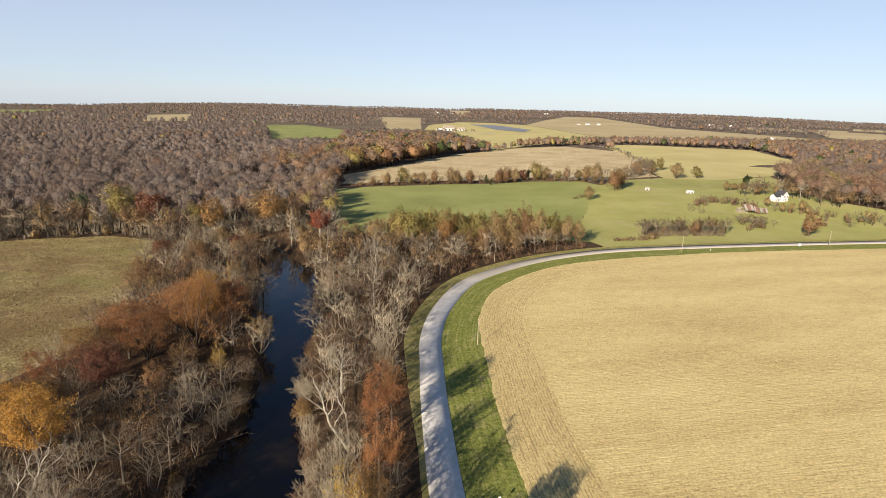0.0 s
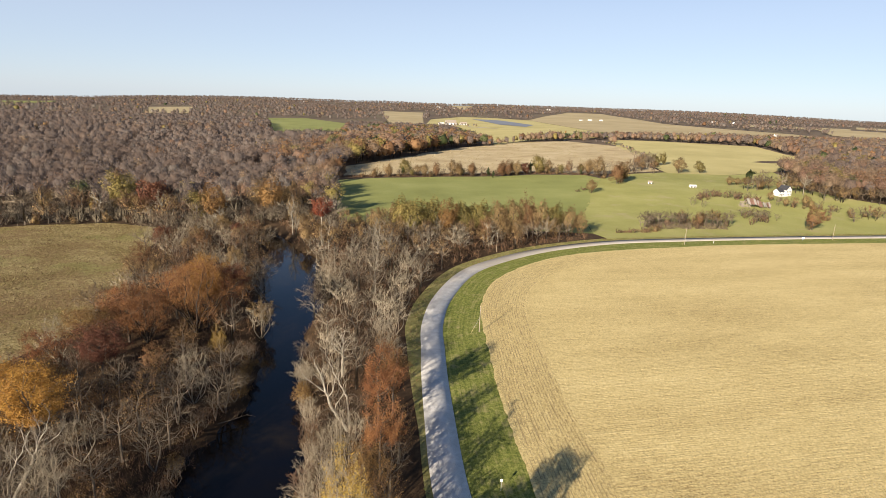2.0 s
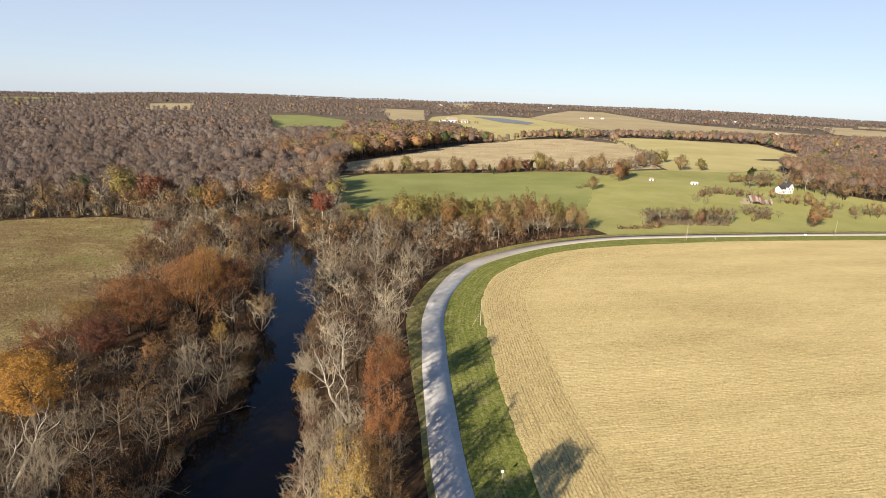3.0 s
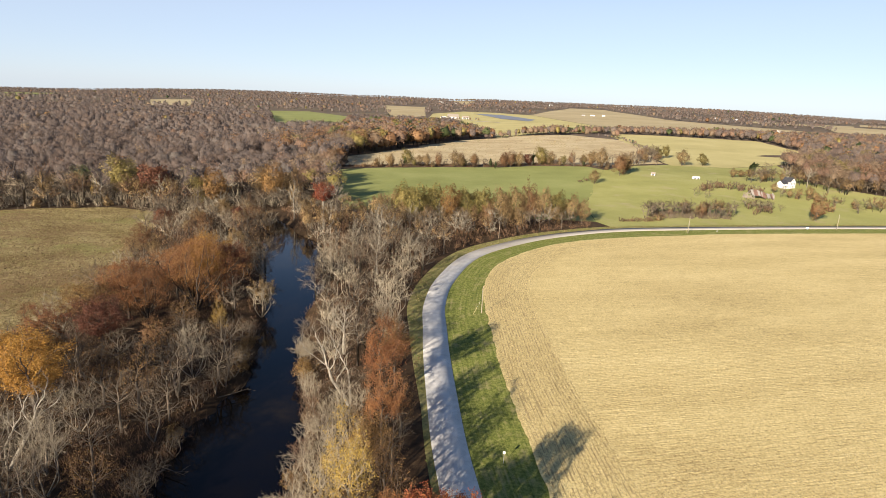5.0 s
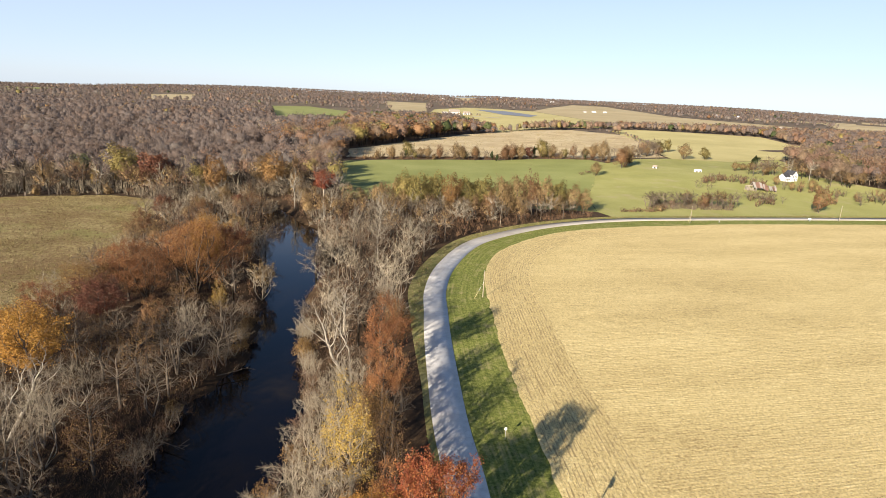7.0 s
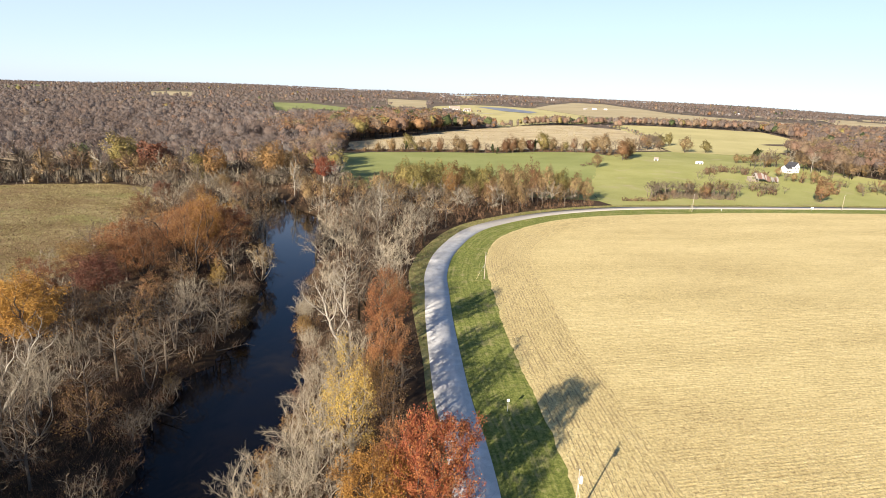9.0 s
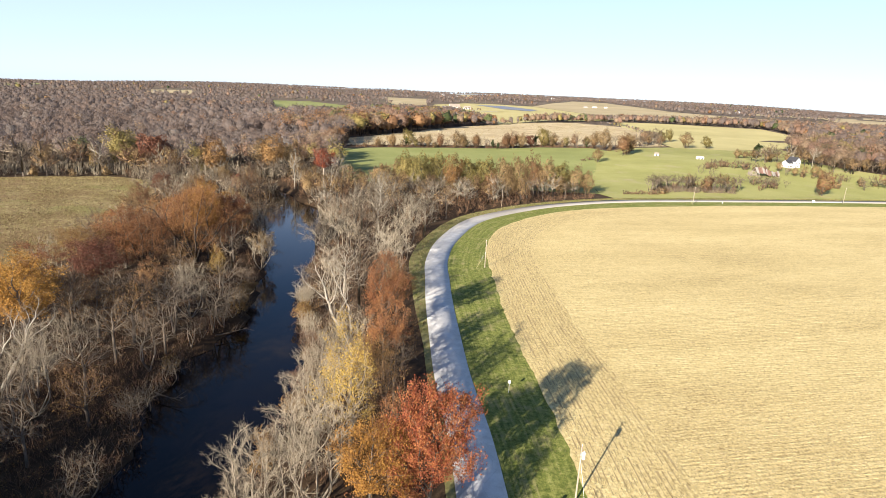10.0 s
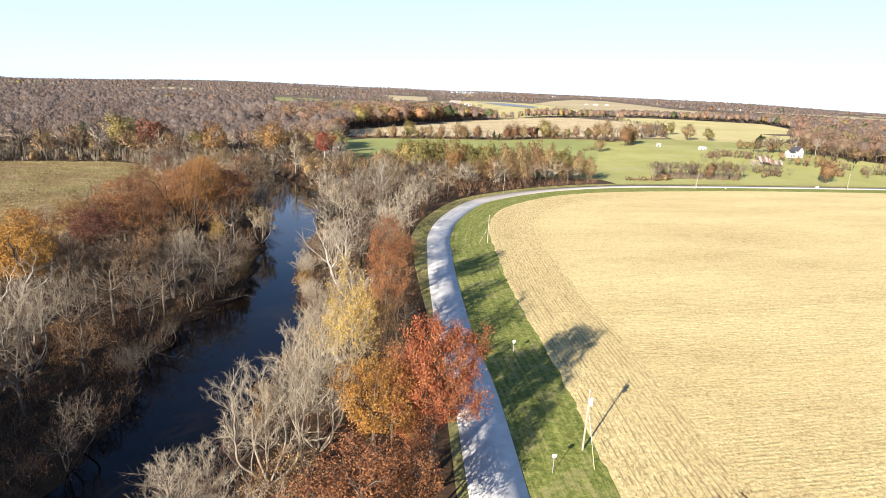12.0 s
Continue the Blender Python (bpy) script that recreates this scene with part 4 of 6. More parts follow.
# shrubs and small trees that hang over the water
shore_rng = np.random.default_rng(77)
for y in np.arange(48, 150, 3.4):
    k = int(np.argmin(np.abs(CREEK[:, 1] - y)))
    for side in (-1, 1):
        x = CREEK[k, 0] + side * creek_wide(y) * shore_rng.uniform(6.3, 7.6)
        key = shore_rng.choice(["n_shrub", "n_bush", "n_bare_b", "n_shrub", "n_fan" if side > 0 else "n_bare_b"])
        put(key, x, y + shore_rng.uniform(-1.5, 1.5), shore_rng.uniform(3.0, 5.0) if key in ("n_shrub", "n_bush") else shore_rng.uniform(5, 8), rng=shore_rng, group="brush along the shore")


taken_clear = [(-75 + r * math.cos(a), 145 + r * 0.8 * math.sin(a)) for a in range(8) for r in (5, 10, 14)]
taken = taken_clear + [(o.location.x, o.location.y) for o in scene.objects if o.parent is None and o.type == "EMPTY"]


def scatter(region, spacing, choose, seed, group, bank_gap=5.6, road_gap=7.5, joined=""):
    """Random trees in a region, no two too close, off road and water. joined: the label of the one mesh they make where they cannot be told apart."""
    rng = np.random.default_rng(seed)
    region = np.asarray(region, float)
    lo, hi = region.min(axis=0), region.max(axis=0)
    n = int((hi - lo).prod() / spacing ** 2 * 3)
    xy = rng.uniform(lo, hi, (n, 2))
    ok = inside(xy[:, 0], xy[:, 1], region) & (near_line(xy[:, 0], xy[:, 1], CREEK) / creek_wide(xy[:, 1]) > bank_gap) & (near_line(xy[:, 0], xy[:, 1], ROAD_LINE) > road_gap)
    for poly in OPEN_LAND:
        ok &= ~inside(xy[:, 0], xy[:, 1], poly)
    rows = []
    for x, y in xy[ok]:
        if all((x - a) ** 2 + (y - b) ** 2 > spacing ** 2 for a, b in taken):
            taken.append((x, y))
            key, h0, h1, *wide = choose(rng, x, y)
            hh = rng.uniform(h0, h1)
            if joined:
                rows.append((key, x, y, hh, rng.uniform(0, 360)))
            else:
                put(key, x, y, hh, hh * wide[0] if wide else None, rng=rng, group=group)
    if joined:
        grove(rows, joined)


def grove(rows, label):
    """Many copies of the tree kinds joined into one mesh."""
    vs, ts, ms, ns, mats, at = [], [], [], [], [], 0
    for key, x, y, h, turn in rows:
        kind = Kind.made[key]
        if kind.raw is None:
            kind.put(x, y, h, turn=turn)
            continue
        s = h / kind.h
        c, si = math.cos(radians(turn)) * s, math.sin(radians(turn)) * s
        z = float(ground_z(x, y)) - 0.05
        for v, t, index, own in kind.raw:
            slot = []
            for m in own:
                if m not in mats:
                    mats.append(m)
                slot.append(mats.index(m))
            vs.append(np.column_stack((v[:, 0] * c - v[:, 1] * si + x, v[:, 0] * si + v[:, 1] * c + y, v[:, 2] * s + z)))
            ts.append(t + at)
            n = rounded(v, t, kind.h, kind.r, 0.65)
            ns.append(np.column_stack((n[:, 0] * c - n[:, 1] * si, n[:, 0] * si + n[:, 1] * c, n[:, 2] * s)) / s)
            ms.append(np.array(slot)[index])
            at += len(v)
    tagged(new("woods", mesh_np("woods", np.vstack(vs), np.vstack(ts), mats, np.concatenate(ms), normals=np.vstack(ns))), label, "woods", kind="stuff")


def pick(rng, table):
    keys = list(table)
    w = np.array([table[k][0] for k in keys], float)
    key = keys[rng.choice(len(keys), p=w / w.sum())]
    return (key, *table[key][1:])


RIGHT_BANK = [(-35, 20), (-4, 20), (-5, 60), (-9, 95), (-11, 130), (-13, 165), (-10, 190), (-6, 215), (-56, 235), (-42, 170), (-31, 120)]
LEFT_BANK = [(-120, 30), (-41, 30), (-40, 90), (-39, 120), (-47, 160), (-56, 215), (-72, 262), (-120, 286), (-145, 286), (-112, 205), (-100, 167), (-96, 140), (-105, 120)]
NORTH_WOOD = [(-66, 262), (-52, 222), (-8, 218), (2, 238), (22, 262), (46, 283), (72, 298), (76, 310), (-30, 316), (-62, 314), (-92, 316)]
WEST_FRONT = [(-330, 200), (-300, 240), (-213, 279), (-193, 289), (-169, 297), (-140, 291), (-110, 296), (-88, 316), (-64, 318), (-84, 352), (-150, 330), (-215, 322), (-300, 290), (-345, 240)]
def north_of(region, cut, keep_north):
    """The part of a region beyond, or before, a line of equal y."""
    out = []
    for (x0, y0), (x1, y1) in zip(region, region[1:] + region[:1]):
        if (y0 >= cut) == keep_north:
            out.append((x0, y0))
        if (y0 >= cut) != (y1 >= cut):
            out.append((x0 + (x1 - x0) * (cut - y0) / (y1 - y0), cut))
    return out


near_right = {"n_bare_a": (2, 8, 11), "n_fan": (5, 7, 11), "n_tinged": (2, 7, 11), "n_shrub": (3, 3, 5)}
near_left = {"n_bare_a": (4, 11, 15), "n_bare_b": (4, 10, 14), "n_fan": (1.5, 10, 13), "n_bare_c": (1.5, 12, 16), "n_tinged": (4, 10, 14), "n_shrub": (1, 3, 5)}
scatter(north_of(RIGHT_BANK, 122, False), 6.4, lambda g, x, y: pick(g, near_right), 31, bank)
scatter(north_of(LEFT_BANK, 122, False), 6.2, lambda g, x, y: pick(g, near_left), 32, left)
scatter(north_of(RIGHT_BANK, 122, True), 6.2, lambda g, x, y: pick(g, {"c_bare_a": (2, 11, 15), "c_fan": (4, 9, 14), "c_pale_b": (1, 11, 16), "c_bare_b": (2, 10, 14), "c_shrub": (1, 3, 5)}), 41, bank,
        joined="leafless pale and grey trees between creek and road")
scatter(north_of(LEFT_BANK, 122, True), 6.0, lambda g, x, y: pick(g, {"c_bare_a": (3, 11, 15), "c_bare_c": (3, 12, 16), "c_rust": (1.3, 11, 15), "c_maroon": (0.9, 10, 14), "c_brown": (0.8, 10, 14), "c_fan": (2, 10, 13), "c_tinged": (2, 10, 14), "c_shrub": (1, 3, 5)}), 42, left,
        joined="leafless brown trees between meadow and creek")
# the row of gold and rust trees behind the road bend, and single trees on the far bank
row = "row of trees behind the road bend"
for x, y, h, key in ((-22, 292, 20, "m_olive"), (-15, 284, 20.5, "m_olive"), (-7, 292, 20.5, "m_olive"), (1, 290, 18.5, "m_orange"), (9, 295, 18.5, "m_olive"), (18, 296, 19, "m_olive"), (26, 297, 18.5, "m_brown"),
                     (34, 300, 19, "m_brown"), (42, 304, 19, "m_rust"), (49, 303, 18.5, "m_brown"), (56, 306, 17.5, "m_olive"), (64, 304, 15.5, "m_brown"), (70, 306, 13, "m_brown"), (20, 281, 13, "m_rust"), (36, 288, 11, "m_brown")):
    put(key, x, y, h * 1.12, h * 0.36, group=row)
    taken.append((x, y))
Kind("m_crimson", name="crimson_tree", label="tall pale-trunked tree in dark red leaf", seed=44, height=22, radius=6.2, bark=BARK_PALE, leaf="red", leaves=3600, size=0.5, girth=0.34, clear=0.45, points=150, step=1.2, hairs=0, hair=0.08, sides=5, soft=0.5, full=0.4, least=0.06)
put("m_crimson", -56.7, 265, 22.5, 6.0, group=row)
put("m_pale", -75, 284, 20, 5.0, group=row)
put("m_pale", -52, 258, 17, 4.2, group=row)
put("m_pale", -27, 232, 18, 4.6, group=row)
put("m_pale", -24, 200, 16.5, 4.4, group=row)
edge_row = "trees along the forest edge"
for x, y, h, key in ((-184, 329, 24, "m_olive"), (-176, 322, 20, "m_olive"), (-154, 307, 22.5, "m_maroon"), (-191, 316, 10, "m_yellow"), (-119, 300, 21, "m_orange"), (-130, 306, 18, "m_olive"), (-96, 320, 22, "m_orange"), (-88, 334, 20, "m_brown"), (-106, 332, 20, "m_brown")):
    put(key, x, y, h * 1.06, h * 0.44, group=edge_row)
    taken.append((x, y))
for x, y, h, key in ((-26, 300, 17, "m_brown"), (-11, 301, 17, "m_olive"), (5, 303, 16, "m_brown"), (14, 304, 17, "m_olive"), (30, 307, 16, "m_olive"), (46, 309, 16, "m_brown"), (60, 309, 14, "m_olive"),
                     (-34, 288, 15, "m_brown"), (12, 284, 12, "m_tinged"), (28, 288, 13, "m_brown"), (44, 295, 13, "m_tinged"), (55, 298, 12, "m_brown")):
    put(key, x, y, h, h * 0.4, group=row)
    taken.append((x, y))
scatter(NORTH_WOOD, 5.4, lambda g, x, y: pick(g, {"m_bare_a": (3, 9, 14), "m_pale_b": (4, 9, 15), "m_bare_b": (2, 8, 13), "m_tinged": (3, 9, 14), "m_brown": (0.8, 9, 13), "m_shrub": (1.5, 4, 6)}), 33, row, road_gap=6.5,
        joined="wood of pale leafless trees and brush behind the road bend")
scatter(WEST_FRONT, 8.2, lambda g, x, y: pick(g, {"m_bare_a": (4, 15, 21), "m_bare_c": (4, 17, 23), "m_bare_b": (3, 14, 19), "m_pale_b": (1, 15, 20), "m_pale": (0.8, 17, 22), "m_brown": (0.8, 14, 19), "m_tinged": (2, 14, 20), "m_shrub": (1, 4, 6)}), 34, edge_row,
        joined="leafless grey-brown forest edge with pale trunks beside the meadow")
# hedgerow between the green field and the fallow field, trees of the pasture
hedge = "hedgerow trees between the fields"
for x, y, h, key in ((-99, 494, 16, "m_rust"), (-90, 500, 11, "m_bare_a"), (-74, 516, 8, "m_bare_b"), (-62, 512, 7, "m_bush"), (-51, 510, 12.5, "m_brown"), (-38, 523, 17, "m_olive"), (-27, 523, 11, "m_brown"), (-15, 524, 6, "m_shrub"),
                     (4, 531, 16, "m_brown"), (12, 533, 9, "m_olive"), (21, 535, 13, "m_brown"), (30, 534, 11, "m_bare_a"), (40, 526, 7, "m_cedar"), (47, 533, 13, "m_rust"), (54, 537, 16, "m_rust"), (62, 541, 15, "m_brown"),
                     (70, 546, 13, "m_maroon"), (83, 552, 20, "m_olive"), (92, 552, 9, "m_cedar"), (100, 548, 7, "m_bush"), (110, 535, 13, "m_bare_b"), (120, 540, 10, "m_cedar"),
                     (107, 440, 12, "m_brown"), (132, 528, 20, "m_brown"), (126, 540, 15, "m_brown"), (136, 480, 18, "m_rust"), (142, 492, 19, "m_brown"), (146, 500, 14, "m_maroon")):
    put(key, x, y, h, h * (0.26 if key == "m_cedar" else 0.42), group=hedge)
past = "trees scattered over the pasture"
for x, y, h, r, key in ((196, 600, 16, 8, "m_bare_b"), (210, 622, 17, 8, "m_bare_b"), (217, 632, 14, 6, "m_olive"), (186, 590, 14, 5, "m_rust"), (228, 640, 16, 5, "m_olive"), (176, 560, 10, 5, "m_bare_a"), (190, 556, 8, 5, "m_bare_b"),
                        (219, 570, 17, 8, "m_brown"), (242, 578, 14, 6.2, "m_olive"), (233, 494, 9, 4, "m_brown"), (242, 500, 7, 4, "m_brown"), (252, 505, 8, 4, "m_olive"), (262, 520, 12, 5, "m_cedar"), (270, 512, 14, 6, "m_bare_b"),
                        (214, 343, 16, 7, "m_rust"), (126, 344, 9, 5, "m_bare_b"), (133, 338, 10, 5.5, "m_bare_b"), (139, 346, 9, 4.5, "m_rust"), (147, 341, 10, 4, "m_rust"), (153, 344, 11, 5, "m_bare_a"), (158, 340, 9, 5, "m_bare_b"), (120, 340, 8, 4, "m_bare_a"),
                        (102, 318, 3, 4, "m_shrub"), (110, 320, 3.5, 4, "m_shrub"), (94, 316, 2.6, 3.5, "m_shrub"), (116, 324, 3, 4, "m_bush"), (118, 328, 4, 4, "m_shrub"),
                        (168, 404, 7, 5, "m_bare_b"), (173, 398, 6, 4, "m_bare_b"), (203, 432, 6, 5, "m_shrub"), (209, 428, 6, 5, "m_shrub"), (215, 424, 5, 5, "m_shrub"), (197, 437, 6, 5, "m_shrub"),
                        (197, 370, 6, 6, "m_bare_b"), (190, 378, 5, 4, "m_bare_b"), (183, 352, 5, 3, "m_shrub"), (250, 385, 6, 4, "m_bare_b"), (256, 370, 5, 5, "m_bare_b"), (262, 380, 6, 4, "m_bare_a"), (240, 372, 5, 4, "m_bush"), (286, 386, 7, 5, "m_bare_a"),
                        (272, 455, 17, 6, "m_pale"), (265, 474, 16, 6, "m_pale_b"), (282, 470, 15, 6, "m_bare_a"), (244, 470, 13, 5, "m_bare_b"), (247, 482, 12, 5, "m_pale_b"), (104, 452, 3, 5, "m_shrub"), (98, 446, 2.4, 4, "m_shrub")):
    put(key, x, y, h, r, group=past)


# ---- woods too far off to count ----
GOLD = (1 + math.sqrt(5)) / 2
ICO = unit(np.array([(-1, GOLD, 0), (1, GOLD, 0), (-1, -GOLD, 0), (1, -GOLD, 0), (0, -1, GOLD), (0, 1, GOLD), (0, -1, -GOLD), (0, 1, -GOLD), (GOLD, 0, -1), (GOLD, 0, 1), (-GOLD, 0, -1), (-GOLD, 0, 1)]))
ICO_FACES = np.array([f for f in itertools.combinations(range(12), 3) if all(np.linalg.norm(ICO[a] - ICO[b]) < 1.1 for a, b in itertools.combinations(f, 2))])


def far_tree(rng, clumps, twigs, leafy):
    """The rough form of a distant tree, one unit high: a lumpy dome of twigs or leaves. Points, triangles, material numbers (0 twig, 1 leaf, 2 bark), normals."""
    pieces = []
    lobes = unit(rng.normal(size=(7, 3)) + np.array((0, 0, 0.6)))
    size = np.array((0.36, 0.36, 0.44))
    if clumps:                                # the dense heart of the crown
        d = ICO
        pieces.append((d * (envelope(d, lobes) * (0.72 if twigs > 60 else 0.90))[:, None] * size * rng.uniform(0.9, 1.12, (12, 1)) + np.array((0, 0, 0.50)), ICO_FACES.copy()))
    d = unit(rng.normal(size=(twigs, 3)) + np.array((0, 0, 0.30)))
    c = d * (rng.uniform(0.35, 1, (twigs, 1)) ** 0.4) * envelope(d, lobes)[:, None] * size + np.array((0, 0, 0.53))
    fine = (100 / twigs) ** 0.5
    if clumps:                                # crowns narrow a little towards the ground
        c[:, :2] *= np.clip(0.72 + 0.6 * c[:, 2:3], 0, 1)
    if leafy:
        extra = twigs * (3 if twigs < 60 else 2)
        more = c[rng.integers(0, twigs, extra)] + rng.normal(0, 0.035, (extra, 3))
        pieces.append(leaflets(np.vstack((c, more)), 0.056 * min(fine, 1.5), rng, single=True))
    else:
        way = unit(d + rng.normal(0, 0.55, (twigs, 3)) + np.array((0, 0, 0.35))) * rng.uniform(0.08, 0.17, (twigs, 1)) * fine ** 0.6
        pieces.append(slivers(c - way * 0.5, c + way * 0.5, 0.026 * min(fine, 1.8), rng))
    n = sum(len(p[1]) for p in pieces)
    if twigs > 20:
        pieces.append(frusta([(0, 0, 0, 0, 0, 0.6, 0.014, 0.008)], 3))
    v, t = join(*pieces)
    index = np.full(len(t), 1 if leafy else 0, np.int32)
    index[n:] = 2
    soft = np.full((len(v), 1), 0.45)
    soft[:12 * (clumps > 0)] = 0.92
    return v, t, index, rounded(v, t, 1.0, 0.36, soft)


def woods(name, label, x, y, h, kind_of, shapes, mats):
    """Many distant trees in one mesh. kind_of: the row of shapes and the material offset of each."""
    rng = np.random.default_rng(len(x))
    vs, ts, ms, ns, at = [], [], [], [], 0
    z = ground_z(x, y) - 0.3
    turn, wide = rng.uniform(0, 6.283, len(x)), rng.uniform(0.95, 1.45, len(x))
    for s, (shape, slot) in enumerate(shapes):
        k = np.flatnonzero(kind_of == s)
        if not len(k):
            continue
        v, t, index, normal = shape
        co, si = np.cos(turn[k])[:, None], np.sin(turn[k])[:, None]
        hx = (h[k] * wide[k])[:, None]
        X = (v[None, :, 0] * co - v[None, :, 1] * si) * hx + x[k][:, None]
        Y = (v[None, :, 0] * si + v[None, :, 1] * co) * hx + y[k][:, None]
        Z = v[None, :, 2] * h[k][:, None] + z[k][:, None]
        vs.append(np.stack((X, Y, Z), axis=2).reshape(-1, 3))
        ts.append((t[None] + (at + np.arange(len(k)) * len(v))[:, None, None]).reshape(-1, 3))
        ns.append(np.stack((normal[None, :, 0] * co - normal[None, :, 1] * si, normal[None, :, 0] * si + normal[None, :, 1] * co, np.broadcast_to(normal[None, :, 2], X.shape)), axis=2).reshape(-1, 3))
        slots = np.array(slot)
        ms.append(np.tile(slots[index], len(k)))
        at += len(k) * len(v)
    ob = new(name, mesh_np(name, np.vstack(vs), np.vstack(ts), mats, np.concatenate(ms), normals=np.vstack(ns)))
    return tagged(ob, label, "woods", kind="stuff")


# the distant woods use the tones with haze in their colour
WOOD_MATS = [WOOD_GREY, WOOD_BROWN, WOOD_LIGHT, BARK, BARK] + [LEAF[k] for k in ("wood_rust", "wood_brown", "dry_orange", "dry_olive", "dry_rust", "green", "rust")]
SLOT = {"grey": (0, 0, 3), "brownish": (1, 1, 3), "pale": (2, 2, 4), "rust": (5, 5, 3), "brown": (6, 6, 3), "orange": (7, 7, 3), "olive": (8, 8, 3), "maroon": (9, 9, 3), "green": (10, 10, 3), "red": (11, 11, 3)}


def shapes_for(clumps, twigs, seed):
    rng = np.random.default_rng(seed)
    out, names = [], []
    for key in ("grey", "grey", "brownish", "brownish", "pale"):
        out.append((far_tree(rng, clumps, twigs, False), SLOT[key]))
        names.append(key)
    for key in ("rust", "brown", "orange", "olive", "maroon", "green", "red"):
        out.append((far_tree(rng, clumps, twigs, True), SLOT[key]))
        names.append(key)
    return out, np.array(names)


SIDE = 0.92          # half the width of the valley that is wooded in detail, per metre of distance


def plant(y0, y1, spacing, clumps, twigs, seed, tall, far=False):
    rng = np.random.default_rng(seed)
    gx, gy = np.meshgrid(np.arange(-SIDE * y1 - 40, SIDE * y1 + 40, spacing), np.arange(y0, y1, spacing))
    x = (gx + rng.uniform(-0.8, 0.8, gx.shape) * spacing).ravel()
    y = (gy + rng.uniform(-0.8, 0.8, gy.shape) * spacing).ravel()
    ok = np.abs(x) < SIDE * y + 40
    for poly in OPEN_LAND:
        ok &= ~inside(x, y, poly)
    ok &= ~inside(x, y, corn_poly) & ~inside(x, y, WEST_FRONT) & ~inside(x, y, NORTH_WOOD) & (near_line(x, y, ROAD_LINE) > np.where(y < 420, 30, 12)) & (y > 290)
    # the open strip of pasture edge and the hedgerow stay thin
    ok &= ~(inside(x, y, [(-91, 479), (-60, 312), (90, 300), (480, 376), (480, 395), (330, 415), (300, 452), (290, 490), (312, 530), (335, 615), (208, 600), (235, 890), (271, 1025), (193, 995), (240, 894), (206, 706), (124, 620), (-98, 560)]))
    ok &= ~(inside(x, y, [(200, 560), (212, 700), (250, 900), (225, 900), (195, 700)]))
    ok &= (y > 326) | (x < -330) | (x > 60)
    patch = np.array([noise.noise((a / 420, b / 420, 3.1)) + 0.5 * noise.noise((a / 150, b / 150, 7.7)) for a, b in zip(x, y)])
    if far:
        cover = np.where(x < -250, -0.25, -0.12)
        ok &= patch > cover - 0.15 * (y > 4400)
    x, y, patch = x[ok], y[ok], patch[ok]
    shapes, names = shapes_for(clumps, twigs, seed)
    # how leafy: the east woods are rusty, the west forest mostly bare
    east = smoothstep(150, 350, x) * (1 - smoothstep(1200, 1600, y)) + 1.5 * smoothstep(-220, -90, x) * (1 - smoothstep(200, 300, x)) * smoothstep(500, 560, y) * (1 - smoothstep(1050, 1250, y))
    west_edge = 0.45 * smoothstep(-200, -90, x) * (1 - smoothstep(480, 560, y))
    leafy = np.clip(0.04 + 0.5 * east + west_edge + 0.2 * patch, 0.02, 0.85)
    u = rng.uniform(0, 1, len(x))
    bare = rng.choice(5, len(x), p=(0.29, 0.29, 0.19, 0.19, 0.04))
    leaf = 5 + np.where(x > 250, rng.choice(7, len(x), p=(0.32, 0.50, 0.01, 0.05, 0.08, 0.04, 0.0)), rng.choice(7, len(x), p=(0.32, 0.50, 0.03, 0.08, 0.05, 0.02, 0.0)))
    oakwood = (x > -200) & (x < 120) & (y > 500) & (y < 1250)       # a wood of tall oaks that keep their leaves
    leaf = np.where(oakwood, 5 + rng.choice(7, len(x), p=(0.22, 0.26, 0.02, 0.10, 0.34, 0.06, 0.0)), leaf)
    kind_of = np.where(u < leafy, leaf, bare)
    h = rng.uniform(*tall, len(x)) * (1 + 0.2 * patch)
    h = np.where((x > 180) & (y > 1000) & (y < 1300), h * 0.75, np.where(oakwood, h * (1.4 - 0.3 * smoothstep(760, 950, y)), h))
    return x, y, h, kind_of, shapes


for y0, y1, spacing, clumps, twigs, seed, tall in ((290, 640, 8.2, 1, 130, 51, (15, 22)), (640, 1300, 10.5, 1, 32, 52, (13, 18.5))):
    x, y, h, kind_of, shapes = plant(y0, y1, spacing, clumps, twigs, seed, tall)
    for label, side in (("dense leafless grey-brown forest with a few rusty crowns", x < -60), ("wood of rust, brown and bare trees beyond the fields", x >= -60)):
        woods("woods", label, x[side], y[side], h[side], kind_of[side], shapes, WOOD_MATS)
x, y, h, kind_of, shapes = plant(1300, 4900, 34, 1, 5, 53, (13, 20), far=True)

def treeline(line, spacing, wide, tall, seed, share, label):
    """A thin line of distant trees with gaps."""
    rng = np.random.default_rng(seed)
    p = curve(line, spacing)
    p = p[rng.uniform(0, 1, len(p)) < 0.85]
    p = p + rng.normal(0, wide, p.shape)
    shapes, names = shapes_for(1, 60, seed)
    pick_of = rng.choice(12, len(p), p=share)
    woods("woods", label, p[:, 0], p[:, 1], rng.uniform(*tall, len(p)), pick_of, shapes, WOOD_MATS)


